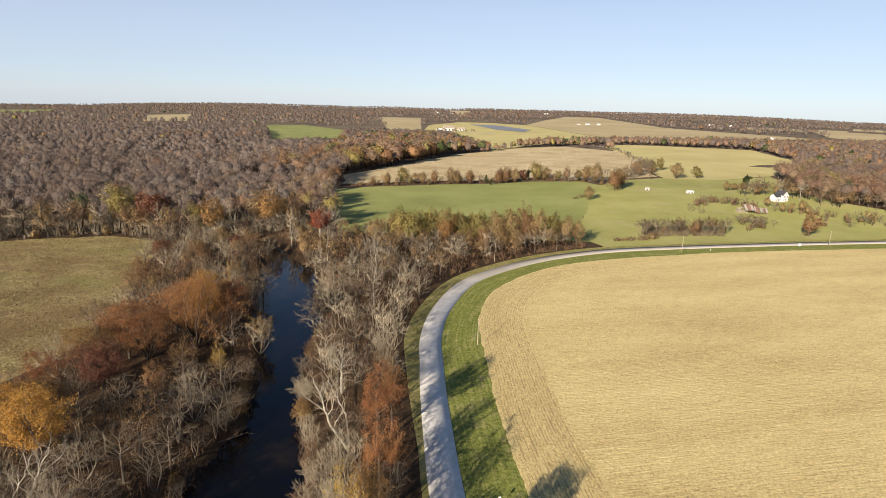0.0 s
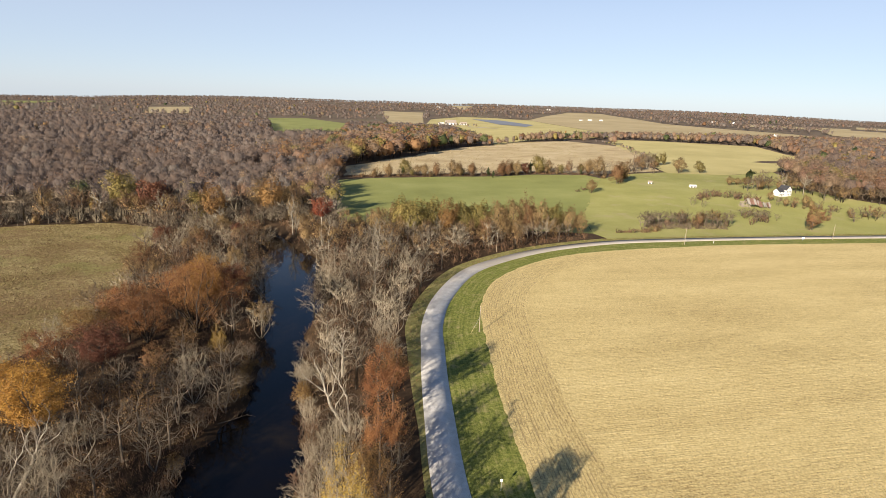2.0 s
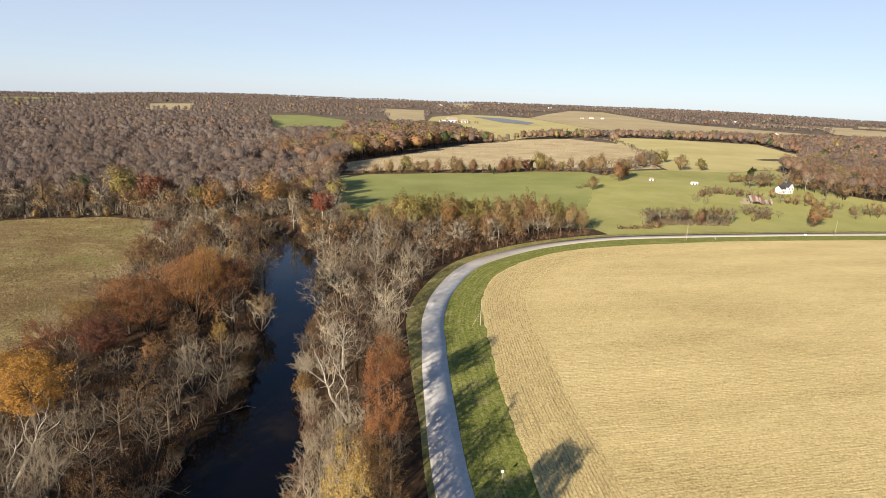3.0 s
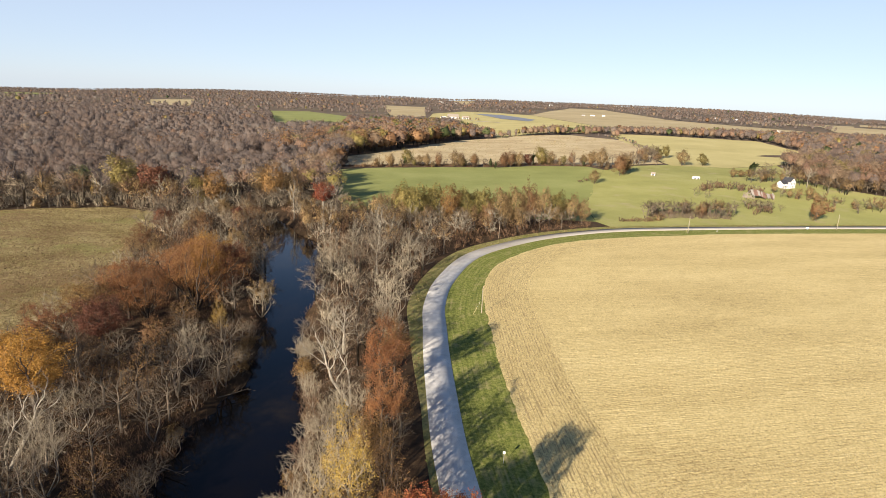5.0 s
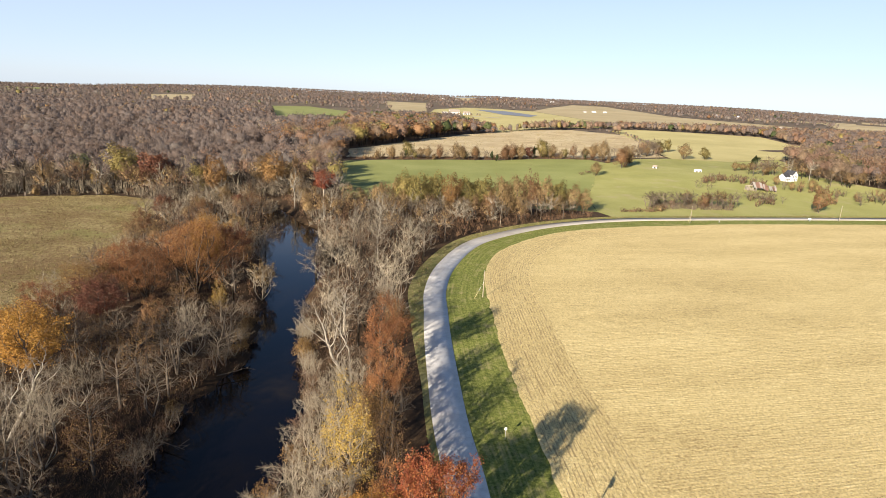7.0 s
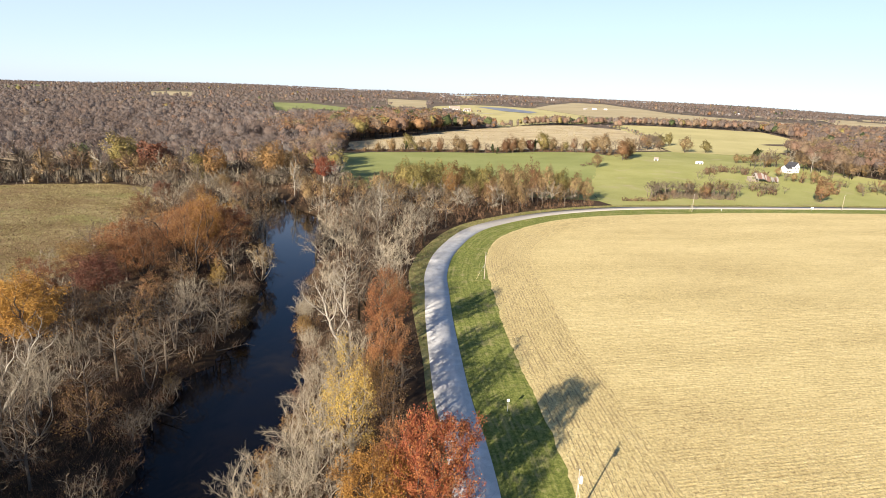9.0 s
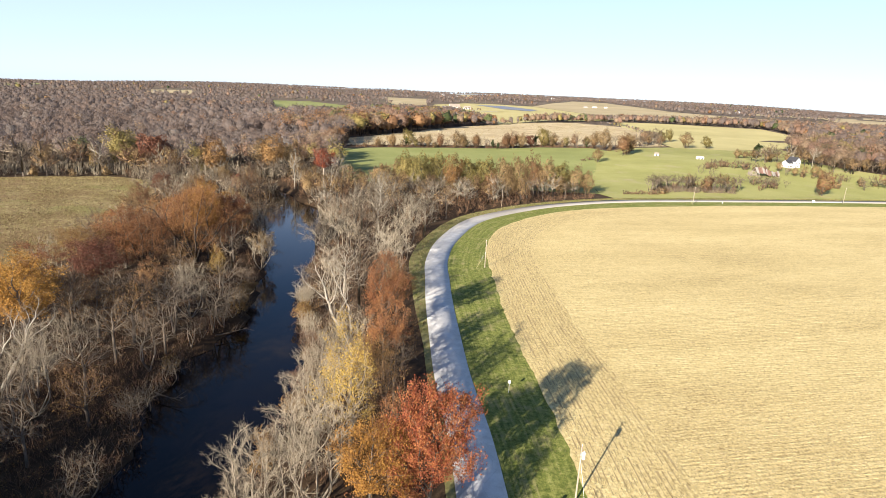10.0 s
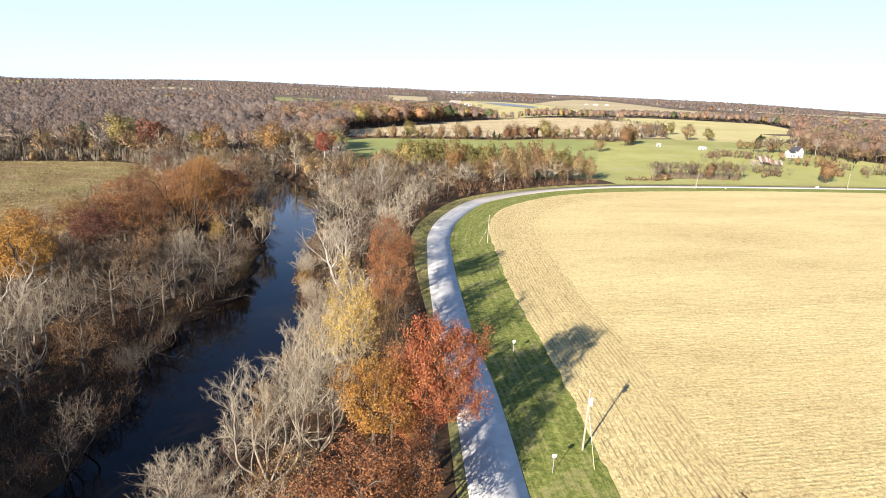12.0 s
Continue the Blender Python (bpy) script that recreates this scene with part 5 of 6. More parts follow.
MIXED = (0.14, 0.14, 0.10, 0.10, 0.06, 0.10, 0.14, 0.03, 0.10, 0.03, 0.06, 0.0)
treeline([(50, 890), (59, 897), (115, 968), (181, 1049), (240, 1085), (290, 1100)], 4.5, 5.0, (8, 15), 211, MIXED, "thin line of mixed trees beyond the fallow field")
treeline([(300, 1104), (395, 1092), (460, 1020), (480, 1000)], 5.0, 6.0, (9, 14), 212, MIXED, "treeline behind the hay hill")
treeline([(-20, 1540), (10, 1500), (40, 1480), (70, 1470)], 9.0, 10.0, (6, 12), 213, MIXED, "garden trees round a country house")
treeline([(205, 1190), (250, 1195), (300, 1180)], 9.0, 5.0, (6, 11), 214, MIXED, "small trees round farm sheds")
treeline([(240, 992), (246, 940), (251, 860), (240, 760), (226, 690)], 6.0, 3.0, (3, 6), 215, MIXED, "shrubs along the fence of the hay field")
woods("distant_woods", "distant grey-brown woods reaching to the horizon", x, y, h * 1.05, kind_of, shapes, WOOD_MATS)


# ---- the woods go on behind the camera, along both banks, and shade what lies before them ----
rng = np.random.default_rng(91)
shapes, names = shapes_for(0, 200, 92)
gx, gy = np.meshgrid(np.arange(-190, 4, 6.0), np.arange(-60, 84, 6.0))
x = (gx + rng.uniform(-2.2, 2.2, gx.shape)).ravel()
y = (gy + rng.uniform(-2.2, 2.2, gy.shape)).ravel()
ok = (near_line(x, y, CREEK) > 12) & (near_line(x, y, ROAD_LINE) > 8) & (y < np.where(x > -40, 4, (-x - 24) / 0.84)) & (np.hypot(x, y) > 9)
ok &= ~inside(x, y, MEADOW_EDGE)
x, y = x[ok], y[ok]
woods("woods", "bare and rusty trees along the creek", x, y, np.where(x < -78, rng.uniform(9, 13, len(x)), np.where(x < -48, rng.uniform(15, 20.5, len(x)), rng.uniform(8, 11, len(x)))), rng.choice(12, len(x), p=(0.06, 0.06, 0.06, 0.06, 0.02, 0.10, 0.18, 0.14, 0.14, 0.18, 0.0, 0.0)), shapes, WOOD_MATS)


# ---- brush, stubble and weeds that nobody could count ----
def brush(region, spacing, seed, label, tall, count, twig, leaf, leaf_share, width=0.06):
    """Low tangled brush: bundles of stems with some dry leaves."""
    rng = np.random.default_rng(seed)
    region = np.asarray(region, float)
    lo, hi = region.min(axis=0), region.max(axis=0)
    n = int((hi - lo).prod() / spacing ** 2)
    p = rng.uniform(lo, hi, (n, 2))
    ok = inside(p[:, 0], p[:, 1], region) & (near_line(p[:, 0], p[:, 1], CREEK) / creek_wide(p[:, 1]) > 5.0 + rng.uniform(0, 1.5, n)) & (near_line(p[:, 0], p[:, 1], ROAD_LINE) > 5.2)
    for poly in OPEN_LAND:
        if poly is not PASTURE:
            ok &= ~inside(p[:, 0], p[:, 1], poly)
    p = p[ok]
    k = np.repeat(np.arange(len(p)), count)
    base = np.column_stack((p[k] + rng.normal(0, 0.5, (len(k), 2)), ground_z(p[k, 0], p[k, 1]) - 0.1))
    h = rng.uniform(*tall, len(p))[k] * rng.uniform(0.5, 1.1, len(k))
    way = unit(np.column_stack((rng.normal(0, 0.5, (len(k), 2)), np.ones(len(k)))))
    tip = base + way * h[:, None]
    side = base + (tip - base) * rng.uniform(0.2, 0.8, (len(k), 1))
    v1, t1 = slivers(base, tip, width, rng)
    v2, t2 = slivers(side, side + unit(way + rng.normal(0, 0.6, way.shape)) * (h * 0.4)[:, None], width * 0.7, rng)
    m = rng.uniform(0, 1, len(k)) < leaf_share
    v3, t3 = leaflets(base[m] + (tip - base)[m] * rng.uniform(0.1, 1.0, (m.sum(), 1)) + rng.normal(0, 0.3, (m.sum(), 3)), 0.24 if width < 0.1 else 0.34, rng)
    v, t = join((v1, t1), (v2, t2), (v3, t3))
    index = np.zeros(len(t), np.int32)
    index[len(t1) + len(t2):] = 1
    tagged(new("undergrowth", mesh_np("undergrowth", v, t, [twig, LEAF[leaf]], index)), label, "undergrowth", kind="stuff")


brush(LEFT_BANK, 2.0, 61, "tangled brown undergrowth beneath leafless trees", (0.7, 2.4), 9, TWIG_BROWN, "brown", 0.45)
brush([(-74, 28), (-46, 28), (-45, 96), (-66, 96)], 1.5, 68, "brown brush and saplings on the shaded bank", (1.0, 3.6), 8, TWIG_BROWN, "brown", 0.4)
brush(RIGHT_BANK, 1.9, 62, "tangled tan undergrowth beneath bank trees", (0.7, 2.4), 8, TWIG_BROWN, "brown", 0.35)
brush(NORTH_WOOD, 2.6, 63, "brown brush under the trees behind the bend", (1.5, 4.0), 8, TWIG_BROWN, "brown", 0.3, 0.10)
brush(WEST_FRONT, 3.4, 64, "grey brush and saplings along the forest edge", (3.0, 8.5), 9, TWIG_FAN, "brown", 0.15, 0.16)


brush([(-100, 490), (-52, 505), (5, 527), (78, 548), (130, 536), (134, 560), (120, 612), (40, 594), (-40, 574), (-96, 560)], 2.6, 65, "low brown hedgerow brush between the fields", (1.2, 3.6), 7, TWIG_BROWN, "brown", 0.5, 0.22)
brush([(112, 334), (122, 330), (162, 336), (160, 350), (124, 350)], 1.6, 66, "grey and brown brush in the pasture", (1.5, 4.5), 8, TWIG, "brown", 0.4, 0.16)
brush([(88, 313), (112, 319), (118, 328), (100, 323)], 1.6, 67, "low brown brush by the roadside", (1.0, 2.2), 8, TWIG_BROWN, "brown", 0.3, 0.14)


def thicket(line, spacing, wide, table, seed, label):
    """A joined band of small trees and shrubs along a line."""
    rng = np.random.default_rng(seed)
    pts, rows = curve(line, spacing), []
    for x, y in pts:
        key, h0, h1 = pick(rng, table)
        rows.append((key, x + rng.normal(0, wide), y + rng.normal(0, wide), rng.uniform(h0, h1), rng.uniform(0, 360)))
    grove(rows, label)


grey_mix = {"m_bare_b": (3, 5, 9), "m_tinged": (2, 5, 9), "m_bare_a": (2, 6, 10), "m_bush": (2, 3, 5), "m_shrub": (2, 3, 5)}
thicket([(-110, 486), (-99, 494), (-50, 513), (0, 529), (45, 538), (85, 552), (128, 540), (140, 520)], 3.6, 2.6, {**grey_mix, "m_brown": (1.6, 6, 11), "m_rust": (0.6, 6, 11), "m_olive": (0.6, 6, 11)}, 201,
        "hedgerow of brown and leafless saplings between the fields")
thicket([(-330, 214), (-300, 243), (-213, 283), (-193, 293), (-169, 300), (-142, 296), (-122, 294), (-100, 304), (-84, 320)], 2.3, 2.6, {"m_bare_c": (4, 11, 16), "m_bare_a": (4, 10, 15), "m_pale_b": (1, 10, 15), "m_bush": (2, 3, 5), "m_shrub": (4, 4, 6), "m_tinged": (1, 9, 14)}, 208,
        "dense grey edge of the forest along the meadow")
thicket([(-62, 509), (-50, 515), (0, 531), (45, 540), (85, 553), (126, 542)], 9.5, 2.6, {"m_brown": (3, 8, 15), "m_olive": (2, 8, 15), "m_rust": (1.5, 9, 14), "m_cedar": (0.8, 8, 12), "m_bare_a": (1, 8, 12)}, 209,
        "uneven line of brown and olive hedgerow trees")
thicket([(112, 330), (118, 338), (130, 342), (146, 343), (160, 342), (166, 346)], 1.7, 2.8, {"m_bare_b": (4, 7, 11), "m_bare_a": (3, 8, 11), "m_tinged": (1, 7, 11), "m_shrub": (1, 4, 6)}, 202, "grey leafless saplings in the pasture")
thicket([(196, 360), (188, 364), (192, 374), (202, 372), (206, 366)], 2.2, 2.0, {"m_bare_b": (3, 5, 7), "m_shrub": (2, 4, 6)}, 203, "grey leafless shrubs on the pasture slope")
thicket([(180, 420), (190, 432), (200, 436), (212, 430), (222, 420)], 2.0, 2.2, {"m_shrub": (3, 4, 6), "m_bare_b": (3, 5, 7)}, 204, "grey leafless brush beside the fallen barn")
thicket([(232, 420), (246, 408), (258, 398), (272, 386), (284, 372), (300, 372)], 1.9, 5.0, {**grey_mix, "m_brown": (1, 6, 10)}, 205, "grey and brown brush below the farmhouse")
thicket([(236, 470), (246, 476), (258, 480), (268, 474), (278, 462), (284, 448), (290, 430)], 2.4, 3.4, {"m_bare_a": (3, 10, 15), "m_bare_b": (2, 9, 13), "m_brown": (1, 8, 13), "m_tinged": (3, 9, 14)}, 206, "bare and brown trees round the farmhouse")
thicket([(286, 500), (291, 488), (301, 452), (331, 416), (400, 396), (480, 392)], 3.4, 4.0, {"m_bare_a": (3, 9, 15), "m_bare_b": (3, 8, 13), "m_pale": (1, 11, 16), "m_brown": (1, 8, 13), "m_tinged": (3, 9, 14), "m_olive": (1, 5, 9), "m_shrub": (4, 3, 6)}, 210, "bare, brown and olive trees along the pasture's wooded edge")
thicket([(150, 546), (168, 560), (190, 585), (204, 610), (214, 640), (224, 690)], 3.4, 5.0, {"m_bare_b": (3, 8, 13), "m_bare_a": (3, 9, 14), "m_tinged": (3, 8, 13), "m_brown": (1, 7, 11), "m_shrub": (2, 4, 6)}, 207, "grey bare trees along the pasture's upper edge")


def stubble(name, p, d, label, size, mats, rng):
    """Short broken stalks and flattened leaves lying along rows."""
    n = len(p)
    z = ground_z(p[:, 0], p[:, 1]) + 0.10
    base = np.column_stack((p, z))
    d3 = np.column_stack((d, np.zeros(n)))
    up = np.array((0, 0, 1.0))
    h = size * rng.uniform(0.4, 1.2, n)[:, None]
    lean = unit(rng.normal(0, 0.6, (n, 3)) + up * 0.8)
    v1, t1 = slivers(base, base + lean * h, 0.09 * size / 0.3, rng)
    lie = unit(d3 + rng.normal(0, 0.5, (n, 3)) * np.array((1, 1, 0.25)))
    c = base + rng.normal(0, 0.12, (n, 3)) * np.array((1, 1, 0)) + up * 0.06
    v2, t2 = slivers(c - lie * h * 0.9, c + lie * h * 0.9 + up * 0.08, 0.20 * size / 0.3, rng)
    v, t = join((v1, t1), (v2, t2))
    tagged(new(name, mesh_np(name, v, t, mats)), label, "stubble", kind="stuff")


rng = np.random.default_rng(71)
HEADLAND = 16.0
pts, ways = [], []
for k in range(20):                                   # rows that follow the field's edge
    line = offset(FIELD_LINE, -(0.9 + 0.76 * k))
    keep = (line[:, 1] > 45) & (line[:, 1] < 230) & (line[:, 0] < 60)
    line = line[keep]
    seg = np.diff(line, axis=0)
    ln = np.linalg.norm(seg, axis=1)
    reps = np.maximum(1, (ln / 0.28).astype(int))
    i = np.repeat(np.arange(len(seg)), reps)
    pts.append(line[i] + seg[i] * rng.uniform(0, 1, (len(i), 1)) + rng.normal(0, 0.10, (len(i), 2)))
    ways.append(unit(seg)[i])
tilt_row = np.array((math.cos(radians(13)), math.sin(radians(13))))
across = np.array((-tilt_row[1], tilt_row[0]))
for r0, r1, gap, stepx in ((30, 80, 0.76, 0.26), (80, 130, 1.52, 0.45), (130, 215, 2.28, 1.1)):
    for r in np.arange(r0, r1, gap):
        u = np.arange(14, 1.15 * r + 55, stepx)
        u = u + rng.uniform(-0.5, 0.5, len(u)) * stepx
        q = tilt_row * u[:, None] + across * (r + rng.normal(0, 0.10, len(u)))[:, None]
        pts.append(q)
        ways.append(np.broadcast_to(tilt_row, q.shape))
n_head = sum(len(p) for p in pts[:20])
P, D = np.vstack(pts), np.vstack(ways)
edge_gap = near_line(P[:, 0], P[:, 1], FIELD_EDGE)
ok = inside(P[:, 0], P[:, 1], corn_poly)
ok[n_head:] &= edge_gap[n_head:] > HEADLAND
stubble("corn_stubble", P[ok], D[ok], "rows of short broken corn stalks and straw", 0.17, [STRAW], rng)


# dark open soil between the rows that follow the field's edge
vs, ts, at = [], [], 0
for k in range(18):
    line = offset(FIELD_LINE, -(1.3 + 0.76 * k))
    line = line[(line[:, 1] > 40) & (line[:, 1] < 262) & (line[:, 0] < 90)]
    n = len(line)
    half = np.clip(0.10 + 0.05 * rng.normal(size=n), 0.02, 0.2) * (1.2 if k % 4 == 1 else 0.75)
    a, b = offset(line, half), offset(line, -half)
    vs += [np.column_stack((a, ground_z(*a.T) + 0.125)), np.column_stack((b, ground_z(*b.T) + 0.125))]
    i = np.arange(n - 1) + at
    keep = rng.uniform(0, 1, n - 1) < 0.62
    i = i[keep]
    ts += [np.column_stack((i, i + n, i + n + 1)), np.column_stack((i, i + n + 1, i + 1))]
    at += 2 * n
tagged(new("furrows", mesh_np("furrows", np.vstack(vs), np.vstack(ts), [SOIL])), "dark soil furrows between stubble rows along the field edge", "furrows", kind="stuff")


def tufts(name, region, spacing, seed, size, mats, label, count=3):
    """Clumps of dry grass and weeds."""
    rng = np.random.default_rng(seed)
    region = np.asarray(region, float)
    lo, hi = region.min(axis=0), region.max(axis=0)
    p = rng.uniform(lo, hi, (int((hi - lo).prod() / spacing ** 2), 2))
    p = p[inside(p[:, 0], p[:, 1], region) & (near_line(p[:, 0], p[:, 1], ROAD_LINE) > 3.7)]
    dense = np.array([noise.noise((a / 14, b / 14, 1.7)) for a, b in p])
    p = p[dense > rng.uniform(-0.7, 0.35, len(p))]
    k = np.repeat(np.arange(len(p)), count)
    base = np.column_stack((p[k] + rng.normal(0, size * 0.25, (len(k), 2)), ground_z(p[k, 0], p[k, 1])))
    way = unit(rng.normal(0, 0.45, (len(k), 3)) + np.array((0, 0, 1.0)))
    v, t = slivers(base, base + way * (size * rng.uniform(0.5, 1.2, len(k)))[:, None], size * 0.4, rng)
    index = rng.integers(0, len(mats), len(p))[k]
    tagged(new(name, mesh_np(name, v, t, mats, index)), label, "weeds", kind="stuff")


WEED = leaf_mat("weed_tan", (0.20, 0.16, 0.068), (0.31, 0.25, 0.11), (0.43, 0.36, 0.18), gloss=0.1)
WEED_BROWN = leaf_mat("weed_brown", (0.10, 0.065, 0.035), (0.17, 0.11, 0.06), (0.22, 0.15, 0.08), gloss=0.1)
BLADE = leaf_mat("grass_blades", (0.07, 0.10, 0.02), (0.13, 0.175, 0.035), (0.22, 0.24, 0.07), gloss=0.1)
tufts("weeds", MEADOW_EDGE, 0.95, 72, 0.62, [WEED, WEED, WEED_BROWN], "clumps of tawny weeds over the meadow")
tufts("grass_tufts", [tuple(q) for q in verge_poly[::6]], 0.5, 73, 0.26, [BLADE, BLADE, BLADE, WEED], "short tufts of green roadside grass", 2)
tufts("dry_grass_tufts", [tuple(q) for q in np.vstack((offset(ROAD_LINE, 3.6), outer[::-1]))[::4]], 0.6, 74, 0.5, [WEED, BLADE, WEED_BROWN], "dry grass along the outer road edge", 2)
tufts("fallow_weeds", DRY_FIELD, 5.0, 75, 1.6, [WEED, STRAW], "pale weeds over the fallow field", 2)


# ---- poles and signs ----
def utility_pole(x, y, h, label, can=False, guy=None):
    z = float(ground_z(x, y))
    top = new("utility_pole")
    tagged(top, label, "utility pole", "utility poles along the road")
    top.matrix_basis = pose(x, y, z)
    bm = tube(bmesh.new(), (0, 0, -0.4), (0.06, 0.0, h), 0.13, 0.085, 10)
    part("post", bm, POLE_WOOD, top)
    part("insulator", tube(tube(bmesh.new(), (0.06, 0, h), (0.06, 0, h + 0.22), 0.03, 0.02, 6), (0.06, 0, h + 0.14), (0.06, 0, h + 0.26), 0.07, 0.05, 8), WHITE, top, "white porcelain insulator")
    bm = boxes((-0.06, 0.06, -0.14, 0.14, h - 1.25, h - 1.05))
    part("bracket", bm, STEEL, top)
    if can:
        bm = tube(bmesh.new(), (0.36, -0.05, h - 1.75), (0.36, -0.05, h - 0.85), 0.21, 0.21, 12)
        tube(bm, (0.36, -0.05, h - 0.85), (0.36, -0.05, h - 0.78), 0.22, 0.16, 12)
        tube(bm, (0.36, -0.05, h - 0.78), (0.36, -0.05, h - 0.58), 0.04, 0.03, 6)
        part("transformer", bm, WHITE, top, "pale grey transformer can")
    if guy:
        gx, gy, up = guy
        a, b = Vector((gx, gy, 0)), Vector((0.04, 0, up))
        part("guy_wire", tube(bmesh.new(), a, b, 0.012, 0.012, 5), STEEL, top)
        part("guy_guard", tube(bmesh.new(), a, a + (b - a).normalized() * 2.5, 0.035, 0.035, 6), YELLOW_PLASTIC, top, "faded yellow plastic guy guard")
    return top


utility_pole(17.7, 64.7, 8.0, "weathered wooden utility pole with transformer at the field edge", True, (0.6, -3.9, 6.2))
utility_pole(-1.0, 50.6, 8.0, "weathered wooden utility pole beside the autumn trees")
utility_pole(11.2, 166.5, 8.0, "thin pale utility pole on the grass verge", False, (-2.6, -1.6, 4.8))
utility_pole(23.6, 264.5, 8.6, "pale utility pole before the trees at the bend")
utility_pole(121.0, 294.0, 8.6, "weathered utility pole beside the field edge", False, (-1.6, -1.4, 6.5))
utility_pole(211.5, 319.5, 8.2, "weathered utility pole beside the far road")


def road_sign(x, y, h, w, tall, label, turn=0):
    top = new("road_sign")
    tagged(top, label, "road sign", "signs along the road")
    top.matrix_basis = pose(x, y, float(ground_z(x, y)), 0, 0, turn)
    part("post", boxes((-0.035, 0.035, -0.02, 0.02, -0.2, h)), STEEL, top)
    bm = boxes((-w / 2, w / 2, -0.05, -0.025, h - tall, h + 0.05))
    bmesh.ops.bevel(bm, geom=[e for e in bm.edges if abs(e.verts[0].co.y - e.verts[1].co.y) > 0.01], offset=0.05, segments=2, affect="EDGES")
    part("panel", bm, WHITE, top, "white sign panel")


road_sign(11.65, 92.0, 2.4, 0.46, 0.5, "small white road sign on a thin post in the verge")
road_sign(13.2, 59.8, 2.45, 0.55, 0.36, "small white road sign on a pale post by the field", 8)
road_sign(137.5, 298.5, 1.3, 0.25, 0.9, "low white marker post at the field edge")
road_sign(192.5, 314.5, 1.9, 1.5, 1.1, "white board on a short post beside the far road")


# ---- fallen limbs at the creek ----
def fallen_log(x0, y0, x1, y1, z0, z1, r):
    rng = np.random.default_rng(int(abs(x0 * 10)))
    top = new("fallen_log")
    tagged(top, "bare fallen trunk lying from bank into the creek", "log", "fallen logs in the creek")
    a, b = np.array((x0, y0, z0)), np.array((x1, y1, z1))
    d = unit(b - a)
    segs = branch(a, d, np.linalg.norm(b - a), r, r * 0.3, 5, 0.05, 0.0, rng)
    v, t = frusta(segs, 7)
    part("trunk", mesh_np("trunk", v, t, [BARK], smooth=True), None, top)
    for f in (0.45, 0.6, 0.75, 0.9):
        p, way, rr = along(segs, f)
        v, t = frusta(branch(p, unit(bend(way, 0.7, rng) + np.array((0, 0, 0.3))), 2.2, rr * 0.5, 0.02, 3, 0.15, 0.05, rng), 5)
        part("limb", mesh_np("limb", v, t, [BARK], smooth=True), None, top)


fallen_log(-47.5, 88.5, -42.0, 86.2, -1.2, -1.9, 0.13)
fallen_log(-46.5, 112, -41.5, 116, -1.0, -2.0, 0.13)
fallen_log(-28.0, 124, -33.0, 127, -0.9, -2.05, 0.12)


# ---- buildings ----
def gable_roof(w, d, rise, over, thick):
    """A pitched roof over a w by d plan, its ridge along y, its eaves at height 0."""
    bm = bmesh.new()
    for s in (-1, 1):
        x = s * (w / 2 + over)
        drop = rise * over / (w / 2)
        y = d / 2 + over
        quad = [(x, -y, -drop), (x, y, -drop), (0, y, rise), (0, -y, rise)]
        lo = [bm.verts.new(p) for p in quad]
        hi = [bm.verts.new((px, py, pz + thick)) for px, py, pz in quad]
        bm.faces.new(lo)
        bm.faces.new(hi[::-1])
        for k in range(4):
            bm.faces.new((lo[k], lo[(k + 1) % 4], hi[(k + 1) % 4], hi[k]))
    bmesh.ops.recalc_face_normals(bm, faces=bm.faces)
    return bm


def gable_body(w, d, h, rise):
    """Walls with gable ends, hollow, open below."""
    bm = bmesh.new()
    ring = [(-w / 2, 0), (w / 2, 0), (w / 2, h), (0, h + rise), (-w / 2, h)]
    a = [bm.verts.new((x, -d / 2, z)) for x, z in ring]
    b = [bm.verts.new((x, d / 2, z)) for x, z in ring]
    bm.faces.new(a)
    bm.faces.new(b[::-1])
    for k in (1, 4):
        bm.faces.new((a[k], b[k], b[(k + 1) % 5], a[(k + 1) % 5]))
    bm.faces.new((a[2], b[2], b[3], a[3]))
    bm.faces.new((a[3], b[3], b[4], a[4]))
    bmesh.ops.recalc_face_normals(bm, faces=bm.faces)
    return bm


def window_at(parent, x, y, z, w, h, face):
    """A window on the wall that faces -y (face 0) or +x or -x (face 1, -1)."""
    m = Matrix.Translation((x, y, z)) @ Matrix.Rotation(radians(90 * face), 4, "Z")
    bm = bmesh.new()
    for d in ((-w / 2 - 0.1, w / 2 + 0.1, -0.06, 0.02, -h / 2 - 0.1, -h / 2), (-w / 2 - 0.1, w / 2 + 0.1, -0.06, 0.02, h / 2, h / 2 + 0.1),
              (-w / 2 - 0.1, -w / 2, -0.06, 0.02, -h / 2, h / 2), (w / 2, w / 2 + 0.1, -0.06, 0.02, -h / 2, h / 2), (-w / 2, w / 2, -0.05, 0.0, -0.03, 0.03)):
        box(bm, *d, m)
    win = part("window", bm, WHITE, parent)
    bm = bmesh.new()
    box(bm, -w / 2, w / 2, -0.03, 0.01, -h / 2, h / 2, m)
    part("pane", bm, GLASS_DARK, win, "dark window glass")


